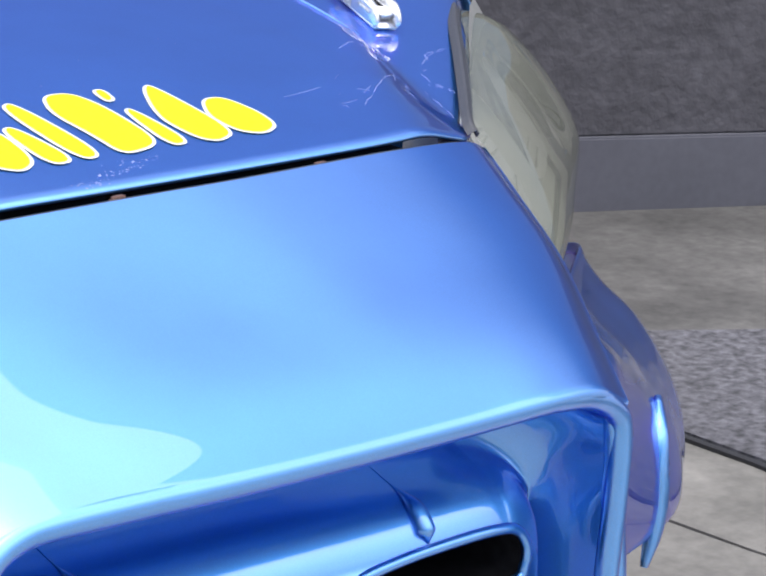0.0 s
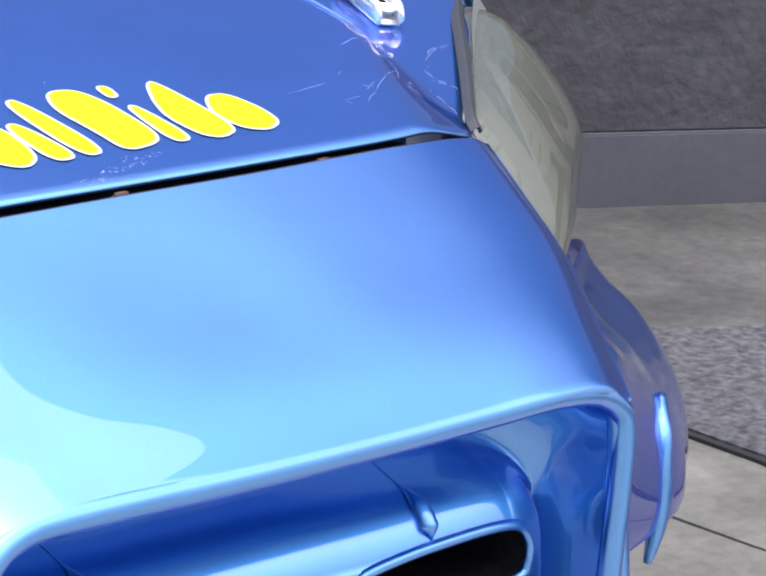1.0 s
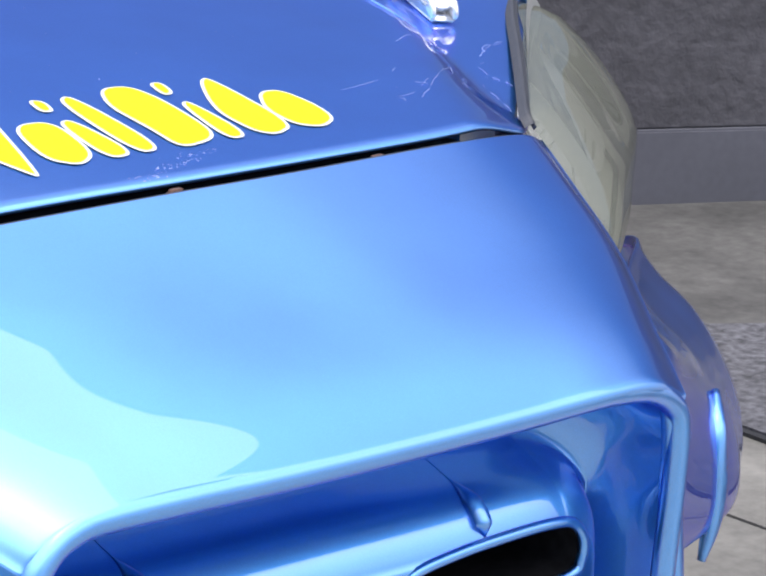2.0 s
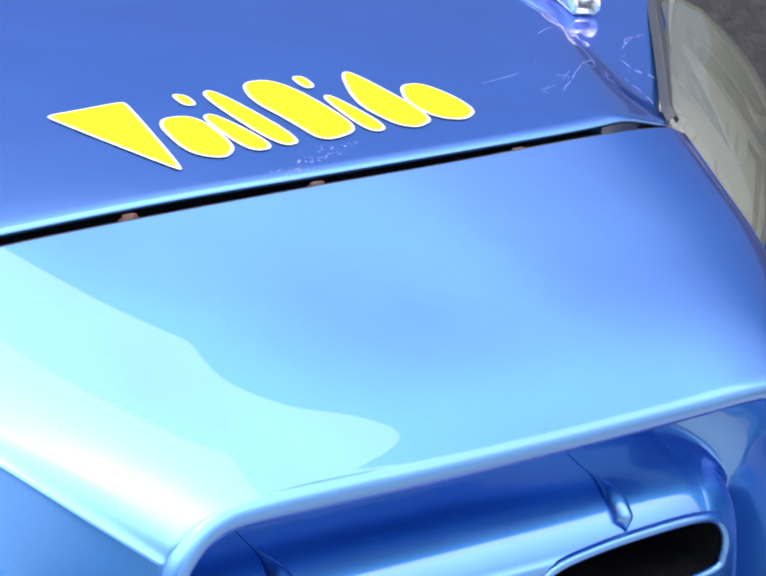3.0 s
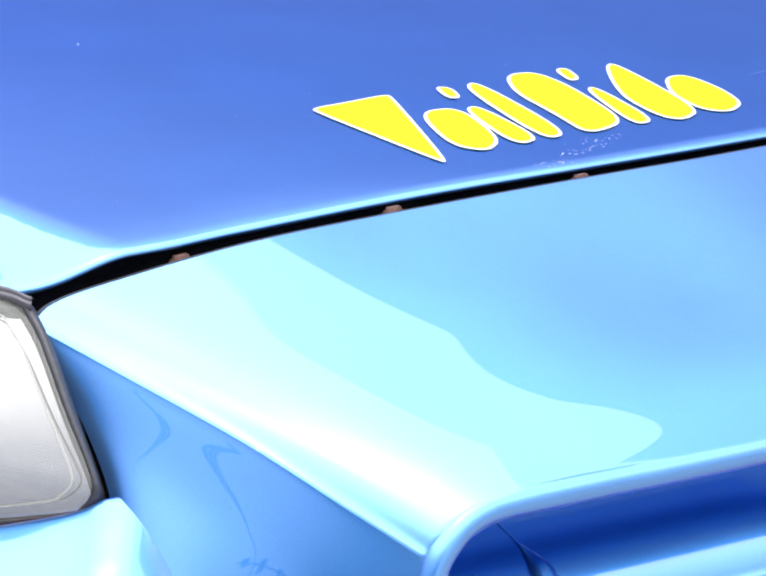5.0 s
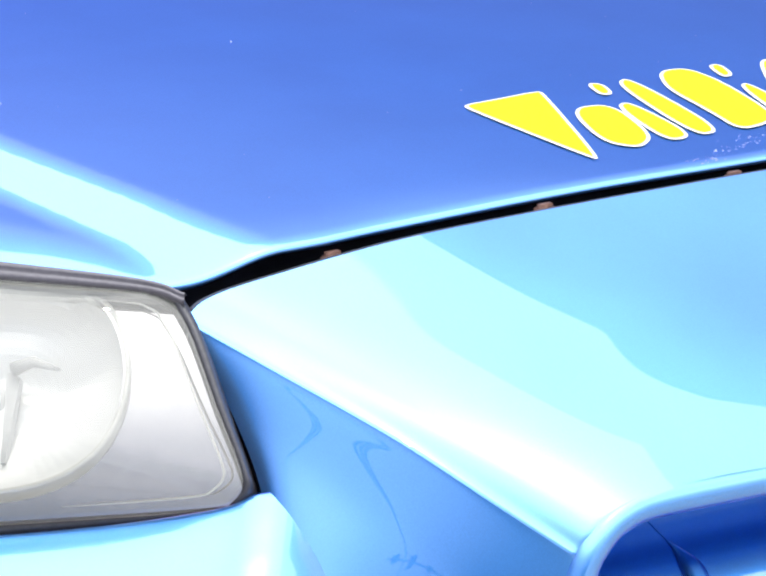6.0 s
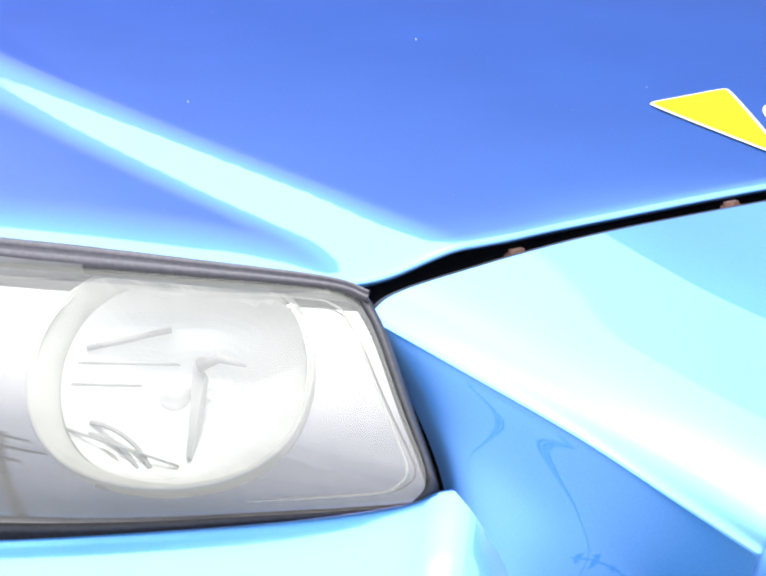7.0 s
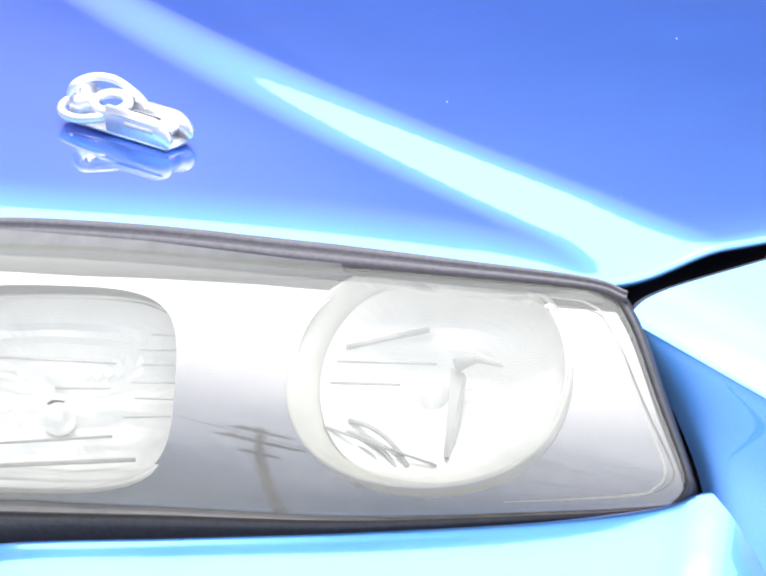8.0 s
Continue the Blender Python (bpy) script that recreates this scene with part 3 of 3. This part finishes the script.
    part("seal", grid_bm(np.array(seal).transpose(1, 0, 2), True), SEAL, lamp_ob, "black rubber seal")
    # added sheet, coloured near-black for the shade between seal and flank
    seal_shade = [[at(a, b, -0.034 - 0.25 * max(0, -0.05 - a)) for a in np.linspace(-0.085, 0.0, 8)] for b in np.linspace(0.0, 0.19, 8)]
    part("seal_shade", grid_bm(np.array(seal_shade)), DARK, lamp_ob, "near-black sheet painting the shade behind the seal")
    # grey strip along the top
    top = [(-0.004, -0.001), (0.025, -0.011), (0.123, -0.023), (0.226, -0.035), (0.334, -0.048), (0.444, -0.056), (0.53, -0.056)]
    tp = spline(top, 50)
    strip = np.array([[at(a, b + db * (1.0 if sx < 0 else 0.65) * min(1.0, 0.5 + 2.5 * max(0, a)), swell(a, b) + w) for a, b in tp] for db, w in
                      ((0.009, -0.003), (0.007, 0.001), (0.002, 0.0015), (0.0, -0.001), (-0.002, 0.001), (-0.006, 0.001), (-0.008, -0.002), (-0.009, -0.008))])
    part("top_strip", grid_bm(strip), STRIP if sx < 0 else SEAL, lamp_ob, ("grey" if sx < 0 else "dark") + " weather strip along the top")
    def round_at(cx, cy, rx, ry, k):
        u, v = math.cos(k), math.sin(k)
        f = (1 / (abs(u) ** 4 + abs(v) ** 4) ** (1 / 4)) ** (0.25 if cx < 0.3 else 0.9)
        return cx + rx * u * f, cy + ry * v * f

    def dish(cx, cy, rx, ry, depth, front, steps, lift):
        """A concave bowl whose face is stepped into bands and cells like a moulded reflector."""
        g = []
        for r in np.linspace(0.05, 1, 15):
            row = []
            for q in range(64):
                a, b = round_at(cx, cy, rx * r, ry * r, 2 * math.pi * q / 64)
                cell = math.sin((b - cy) * steps) + 0.6 * math.sin((a - cx) * steps * 0.45 + 1.0)
                row.append(under(a, b, front - depth * (1 - r * r) + lift * cell * (1 - r) * 2))
            g.append(row)
        return part("reflector", grid_bm(np.array(g), True), CHROME, lamp_ob, "chrome stepped reflector bowl", smooth=False)

    def under(a, b, w):
        return at(a, max(b, float(np.interp(a, ring_top[:, 0], ring_top[:, 1])) + 0.004), w)

    def collar(cx, cy, rx, ry, w0, w1, inner, mat, label):
        ks = np.linspace(0, 2 * math.pi, 72, endpoint=False)
        rows = [[under(*round_at(cx, cy, rx * f, ry * f, k), w) for k in ks] for f, w in
                ((1.0, w1), (1.0, w0 - 0.002), (0.99, w0), (0.965, w0), (inner, w1 + 0.008), (inner - 0.02, w1))]
        rows[4:] = [[under(*round_at(cx - 0.12 * rx, cy, rx * f, ry * f, k), w) for k in ks] for f, w in ((inner, w1 + 0.008), (inner - 0.02, w1))]
        part("collar", grid_bm(np.array(rows), True), mat, lamp_ob, label)

    # silver plate with a cut-out for each bowl
    outer_edge = [tuple(mid + (q - mid) * 0.985) for q in ring]
    cuts = [[round_at(cx, cy, rx, ry, k) for k in np.linspace(0, 2 * math.pi, 60, endpoint=False)] for cx, cy, rx, ry in
            ((0.127, 0.047, 0.091, 0.074), (0.405, 0.058, 0.104, 0.068))]
    aa, bb = np.linspace(-0.055, 0.56, 150), np.linspace(-0.055, 0.155, 60)
    bm = bmesh.new()
    flat_at = {}
    def sunk(a, b):
        return swell(a, b) - 0.022 + min(0.008, 0.17 * (0.05 - b)) + 0.5 * min(0.27 - a, 0.08) * (b - 0.08)

    vs = [[bm.verts.new(at(a, b, sunk(a, b))) for a in aa] for b in bb]
    for i, b in enumerate(bb):
        for j, a in enumerate(aa):
            flat_at[vs[i][j]] = np.array((a, b))
    for i in range(59):
        for j in range(149):
            c = ((aa[j] + aa[j + 1]) / 2, (bb[i] + bb[i + 1]) / 2)
            if inside(*c, outer_edge) and not any(inside(*c, q) for q in cuts):
                bm.faces.new((vs[i][j], vs[i][j + 1], vs[i + 1][j + 1], vs[i + 1][j]))
    bmesh.ops.delete(bm, geom=[v for v in bm.verts if not v.link_faces], context="VERTS")
    rims = np.vstack([spline(np.vstack([e, e[:1]]), 500) for e in [np.array(outer_edge)] + [np.array(c) for c in cuts]])
    for v in [v for v in bm.verts if v.is_boundary]:
        near = rims[np.argmin(((rims - flat_at[v]) ** 2).sum(1))]
        v.co = at(*near, sunk(*near))
    part("bezel", bm, SILVER, lamp_ob, "pale silver inner bezel")
    brow = [[at(a, np.interp(a, ring_top[:, 0], ring_top[:, 1]) + d * smoothstep((a - 0.10) / 0.35), 0.002 - h) for a in np.linspace(0.19, 0.50, 40)]
            for d, h in ((-0.002, 0.0), (0.016, 0.002), (0.026, 0.006), (0.027, 0.014))]
    part("brow", grid_bm(np.array(brow)), TRIM, lamp_ob, "grey inner trim along the top")
    dish(0.119, 0.048, 0.084, 0.072, 0.026, -0.022, 160.0, 0.0014)
    collar(0.127, 0.047, 0.0965, 0.079, -0.008, -0.040, 0.86, HOUSING, "thick white ring round the inner bowl")
    dish(0.405, 0.058, 0.104, 0.068, 0.028, -0.030, 260.0, 0.003)
    collar(0.405, 0.058, 0.107, 0.071, -0.026, -0.045, 0.97, CHROME, "thin chrome rim of the outer bowl")
    for cx, cy, w in ((0.131, 0.05, -0.045), (0.398, 0.072, -0.05)):
        bm = bmesh.new()
        bmesh.ops.create_uvsphere(bm, u_segments=16, v_segments=10, radius=0.012)
        transform(bm, Matrix.Translation(at(cx, cy, w)))
        part("bulb", bm, CHROME, lamp_ob, "silvered bulb cap")
    # shutter blade and its arm inside the inner bowl
    blade = [(0.117, 0.036), (0.108, 0.040), (0.113, 0.098), (0.116, 0.098)]
    bm = bmesh.new()
    lo = [bm.verts.new(at(a, b, -0.040)) for a, b in blade]
    hi = [bm.verts.new(at(a, b, -0.030)) for a, b in blade]
    bm.faces.new(lo[::-1])
    bm.faces.new(hi)
    for k in range(4):
        bm.faces.new((lo[k], lo[(k + 1) % 4], hi[(k + 1) % 4], hi[k]))
    part("shutter", bm, MID_GREY, lamp_ob, "grey shutter blade", smooth=False)
    part("arm", tube_bm([at(0.112, 0.036, -0.026), at(0.098, 0.032, -0.022), at(0.080, 0.037, -0.024)], [0.005, 0.004, 0.001], 8), MID_GREY, lamp_ob,
         "small grey arm")
    # thin grey bars across both bowls; the outer ones paint the flutes' grey streaks
    for a0, b0, a1, b1, r in ((0.188, 0.026, 0.134, 0.010, 0.0022), (0.193, 0.036, 0.126, 0.034, 0.0010), (0.196, 0.051, 0.150, 0.049, 0.0012),
                              (0.196, 0.082, 0.120, 0.104, 0.0010), (0.172, 0.121, 0.104, 0.111, 0.0014), (0.300, 0.020, 0.330, 0.016, 0.0007), (0.302, 0.030, 0.338, 0.027, 0.0007),
                              (0.303, 0.041, 0.334, 0.038, 0.0007), (0.303, 0.053, 0.340, 0.051, 0.0007), (0.304, 0.065, 0.336, 0.062, 0.0007), (0.305, 0.077, 0.342, 0.076, 0.0007),
                              (0.350, 0.040, 0.440, 0.034, 0.0010), (0.352, 0.058, 0.395, 0.056, 0.0009), (0.345, 0.092, 0.450, 0.098, 0.0010), (0.326, 0.108, 0.450, 0.114, 0.0016)):
        part("streak_bar", tube_bm([at(a0, b0, -0.022), at((a0 + a1) / 2, (b0 + b1) / 2, -0.026), at(a1, b1, -0.030)], r, 6), MID_GREY, lamp_ob, "thin grey bar drawing a streak in the bowl")
    for k, rad in enumerate((0.066, 0.058, 0.050)):
        arc = [at(0.190 - rad * math.cos(h) * 0.9, 0.140 - rad * math.sin(h), -0.030) for h in np.linspace(0.55, 1.45, 12)]
        part("band", tube_bm(arc, 0.0018, 6), MID_GREY, lamp_ob, "thin curved band")
    return lamp_ob


def bowl_housing(ring, mid, at, swell):
    g = []
    for r, w in ((1.0, -0.012), (1.0, -0.06), (0.9, -0.085), (0.5, -0.09), (0.001, -0.09)):
        g.append([at(*(mid + (q - mid) * r), swell(*(mid + (q - mid) * r)) + w) for q in ring])
    return grid_bm(np.array(g), True)


lamp(-1)
lamp(1)


# fenders behind the lamps and the front wheels
def fender(sx):
    edge = [(0.84, 0.39), (0.86, 0.50), (0.82, 0.70), (0.77, 0.95), (0.745, 1.1)]
    rows = []
    for k, (dx, dz) in enumerate(((0.0, -0.006), (0.02, -0.02), (0.06, -0.10), (0.08, -0.22), (0.08, -0.30))):
        rows.append([(sx * min(0.90, x + dx * (1 + (0.86 - x))), y, hood_z(min(x, 0.86), y) + dz) for x, y in edge])
    thick(part("fender", grid_bm(loft(rows, 24, 20)), PAINT, car, "blue front fender"), 0.003)


fender(-1)
fender(1)


def wheel(sx):
    bm = bmesh.new()
    prof = [(0.20, -0.10), (0.29, -0.105), (0.312, -0.085), (0.32, -0.05), (0.32, 0.05), (0.312, 0.085), (0.29, 0.105), (0.20, 0.10)]
    g = np.array([[(sx * 0.72 + w, 0.78 + r * math.cos(k), 0.32 + r * math.sin(k)) for r, w in prof]
                  for k in np.linspace(0, 2 * math.pi, 40, endpoint=False)])
    bm.free()
    w = part("wheel", grid_bm(g.transpose(1, 0, 2), True), TYRE, car, "black road tyre and alloy wheel")
    prof = [(0.20, -0.09), (0.20, 0.09), (0.17, 0.07), (0.05, 0.06), (0.001, 0.06)]
    g = np.array([[(sx * (0.72 + w2), 0.78 + r * math.cos(k), 0.32 + r * math.sin(k)) for r, w2 in prof]
                  for k in np.linspace(0, 2 * math.pi, 40, endpoint=False)])
    part("rim", grid_bm(g.transpose(1, 0, 2), True), SILVER, w, "silver alloy rim")


wheel(-1)
wheel(1)


# yellow mark on the bonnet: plain slanted shapes with a white border
def on_hood(x, y, up):
    return (x, y, hood_z(x, y) + up)


def softened(pts, rounds):
    """Cuts the corners of an outline until it is round."""
    p = np.array(pts)
    for _ in range(rounds):
        q = np.roll(p, -1, axis=0)
        p = np.stack([0.78 * p + 0.22 * q, 0.22 * p + 0.78 * q], 1).reshape(-1, 2)
    return p


def grow(pts, d):
    p = np.array(pts)
    n = len(p)
    out = []
    for i in range(n):
        a, b = p[i] - p[i - 1], p[(i + 1) % n] - p[i]
        na, nb = (np.array((v[1], -v[0])) / np.linalg.norm(v) for v in (a, b))
        m = na + nb
        m /= max(m @ m / 2, 0.5)
        out.append(p[i] + m * d)
    return out


WEDGE = [(-0.087, 0.172), (-0.083, 0.179), (-0.056, 0.179), (-0.013, 0.181), (-0.012, 0.174), (-0.061, 0.041), (-0.066, 0.041)]
OVALS = [[(-0.016, 0.137), (0.022, 0.132), (0.006, 0.061), (-0.020, 0.043), (-0.038, 0.067)],
         [(0.034, 0.180), (0.045, 0.173), (0.038, 0.150), (0.027, 0.153)], [(0.154, 0.175), (0.166, 0.173), (0.158, 0.147), (0.146, 0.146)],
         [(0.226, 0.121), (0.249, 0.119), (0.251, 0.077), (0.241, 0.044), (0.216, 0.032), (0.198, 0.047), (0.201, 0.085)]]
BARS = [[(0.021, 0.126), (0.038, 0.130), (0.035, 0.047), (0.007, 0.046)], [(0.054, 0.168), (0.075, 0.179), (0.063, 0.048), (0.035, 0.045)],
        [(0.106, 0.180), (0.134, 0.177), (0.138, 0.139), (0.126, 0.066), (0.111, 0.046), (0.074, 0.041), (0.081, 0.087), (0.085, 0.142)],
        [(0.143, 0.123), (0.156, 0.127), (0.146, 0.042), (0.122, 0.041)],
        [(0.173, 0.123), (0.200, 0.164), (0.214, 0.169), (0.198, 0.047), (0.168, 0.033), (0.155, 0.047), (0.158, 0.090)]]
MARK = [(WEDGE, 2)] + [(p, 3) for p in OVALS] + [(p, 3) for p in BARS]


def flat_bm(pts, up):
    bm = bmesh.new()
    f = bm.faces.new([bm.verts.new(on_hood(x, y, up)) for x, y in pts])
    bmesh.ops.triangulate(bm, faces=[f])
    return bm


for outline, rounds in MARK:
    pts = softened(outline[::-1], rounds)
    border = part("mark_border", flat_bm(grow(pts, 0.0008), 0.0012), WHITE, car, "white border of the yellow mark", smooth=False)
    part("mark_fill", flat_bm(grow(pts, -0.0021), 0.0018), YELLOW, border, "yellow vinyl shape", smooth=False)


# raised crease along the bonnet's flank
fold = [(flank_foot(y) - 0.014, y) for y in np.linspace(0.215, 0.62, 60)]
part("crease", tube_bm([(x, y, hood_z(x, y) - 0.0004) for x, y in fold], [0.0022 * smoothstep(k / 12) + 0.0002 for k in range(60)], 10), PAINT, hood, "fine raised crease")

# cracks and chips in the bonnet's paint
SCRATCHES = [[(0.631, 0.195), (0.591, 0.189), (0.542, 0.162), (0.500, 0.129)], [(0.272, 0.070), (0.323, 0.070), (0.366, 0.073), (0.455, 0.131)],
             [(0.334, 0.063), (0.350, 0.054), (0.438, 0.111), (0.463, 0.117)], [(0.411, 0.085), (0.442, 0.099), (0.457, 0.120)],
             [(0.428, 0.077), (0.461, 0.097), (0.488, 0.117)], [(0.483, 0.103), (0.465, 0.059), (0.447, 0.026)],
             [(0.402, 0.162), (0.482, 0.198), (0.490, 0.183)], [(0.536, 0.150), (0.524, 0.146), (0.512, 0.120), (0.520, 0.104)],
             [(0.560, 0.170), (0.575, 0.186), (0.602, 0.188)], [(0.505, 0.118), (0.516, 0.100), (0.509, 0.084)],
             [(0.300, 0.098), (0.352, 0.108), (0.395, 0.126)], [(0.355, 0.086), (0.372, 0.098), (0.384, 0.092), (0.390, 0.080)]]
rng = random.Random(4)
for pts in SCRATCHES:
    line = spline(pts, 30)
    line = [(x + rng.uniform(-1, 1) * 0.0006, y + rng.uniform(-1, 1) * 0.0006) for x, y in line]
    part("scratch", tube_bm([(x, y, hood_top(x, y) + 0.0001) for x, y in line], [0.00010 + 0.00018 * math.sin(math.pi * k / 29) * rng.uniform(0.3, 1) for k in range(30)], 5),
         SCRATCH, hood, "fine pale crack in the paint")


def specks(name, places, label):
    """Tiny raised flecks where the paint has lifted."""
    bm = bmesh.new()
    for x, y, r in places:
        ks = [k * math.pi / 3 + rng.uniform(-0.4, 0.4) for k in range(6)]
        rim = [bm.verts.new((x + r * rng.uniform(0.5, 1.3) * math.cos(k), y + r * 1.6 * rng.uniform(0.5, 1.3) * math.sin(k), 0)) for k in ks]
        tip = bm.verts.new((x, y, 0))
        for v in rim:
            v.co.z = hood_top(v.co.x, v.co.y) + 0.0001
        tip.co.z = hood_top(x, y) + 0.0004
        for k in range(6):
            bm.faces.new((rim[k], rim[(k + 1) % 6], tip))
    tagged(part(name, bm, SCRATCH, hood, smooth=False), label, kind="stuff")


lane = spline([(0.0, 0.004), (0.033, 0.012), (0.064, 0.024), (0.095, 0.026)], 60)
specks("blemish", [(x + rng.gauss(0, 0.003), max(0.0, y + rng.gauss(0, 0.005)), rng.uniform(0.0002, 0.0008)) for x, y in lane for _ in range(2)],
       "pale flaking patch below the mark")
specks("stone_chip", [(rng.uniform(-0.4, 0.55), rng.uniform(0.06, 0.6), rng.uniform(0.0003, 0.0007)) for _ in range(40)], "scattered stone chips")


# bonnet pins
def hood_pin(sx, x, y):
    """A latch: a slotted channel lever in front, a bracket behind, and two bent wire loops."""
    z = hood_z(x, y)
    turn = Matrix.Translation((x, y, z)) @ Matrix.Rotation(radians(8), 4, "X") @ Matrix.Rotation(radians(-sx * 26), 4, "Z")

    def put(name, bm, parent, label, mat=STEEL):
        return part(name, transform(bm, turn), mat, parent, label)

    def plate(y0, y1, x0, x1, h, z0):
        """A side plate with a rounded front top corner."""
        bm = bmesh.new()
        prof = [(y1, z0), (y0 + 0.004, z0), (y0, z0 + 0.004)] + [(y0 + h * (1 - math.cos(k)), z0 + 0.004 + (h - 0.004) * math.sin(k)) for k in np.linspace(0.2, 1.5708, 7)] + [(y1, z0 + h)]
        a = [bm.verts.new((x0, p, q)) for p, q in prof]
        b = [bm.verts.new((x1, p, q)) for p, q in prof]
        bm.faces.new(a)
        bm.faces.new(b[::-1])
        for k in range(len(prof)):
            m = (k + 1) % len(prof)
            bm.faces.new((a[k], b[k], b[m], a[m]))
        return bm

    base = put("hood_pin", box_bm(-0.013, 0.013, -0.060, 0.058, 0.001, 0.006, 0.002), car, "polished steel bonnet latch with bent wire loops")
    put("side_plate", plate(-0.064, 0.005, -0.0135, -0.0095, 0.020, 0.005), base, "")
    put("side_plate", plate(-0.064, 0.005, 0.0095, 0.0135, 0.020, 0.005), base, "")
    put("lever", box_bm(-0.0085, 0.0085, -0.056, 0.012, 0.010, 0.019, 0.003), base, "steel latch lever")
    # no opening is cut; a near-black bar paints the slot's shade
    put("slot", box_bm(-0.003, 0.003, -0.040, -0.008, 0.0185, 0.0196, 0.0003), base, "near-black bar painting the shade in a slot", DARK)
    for x0 in (-0.0142, 0.0132):
        put("slot", box_bm(x0, x0 + 0.001, -0.046, -0.016, 0.0125, 0.0165, 0.0003), base, "dull slot", MID_GREY)
        put("bead", box_bm(x0, x0 + 0.001, -0.054, -0.002, 0.0195, 0.0215, 0.0004), base, "")
    put("bracket", box_bm(-0.012, 0.012, 0.030, 0.052, 0.004, 0.030, 0.005), base, "rear steel bracket")
    high = spline([(-0.011, 0.046, 0.024), (-0.010, 0.040, 0.034), (0.004, 0.034, 0.037), (0.013, 0.020, 0.035), (0.014, 0.000, 0.028), (0.012, -0.016, 0.020)], 26)
    put("wire_loop", tube_bm(high, 0.0034, 10), base, "bent steel wire")
    low = spline([(-0.006, 0.006, 0.016), (-0.016, 0.016, 0.013), (-0.019, 0.034, 0.010), (-0.014, 0.054, 0.010), (0.0, 0.064, 0.012), (0.012, 0.056, 0.014)], 26)
    put("wire_loop", tube_bm(low, 0.0036, 10), base, "bent steel wire")
    ring = [(0.010 * math.cos(k), 0.012 + 0.016 * math.sin(k), 0.022 + 0.004 * math.cos(k)) for k in np.linspace(0, 2 * math.pi, 24, endpoint=False)]
    put("eye", tube_bm(ring, 0.004, 10, True), base, "steel eye")


hood_pin(-1, -0.624, 0.438)
hood_pin(1, 0.618, 0.308)
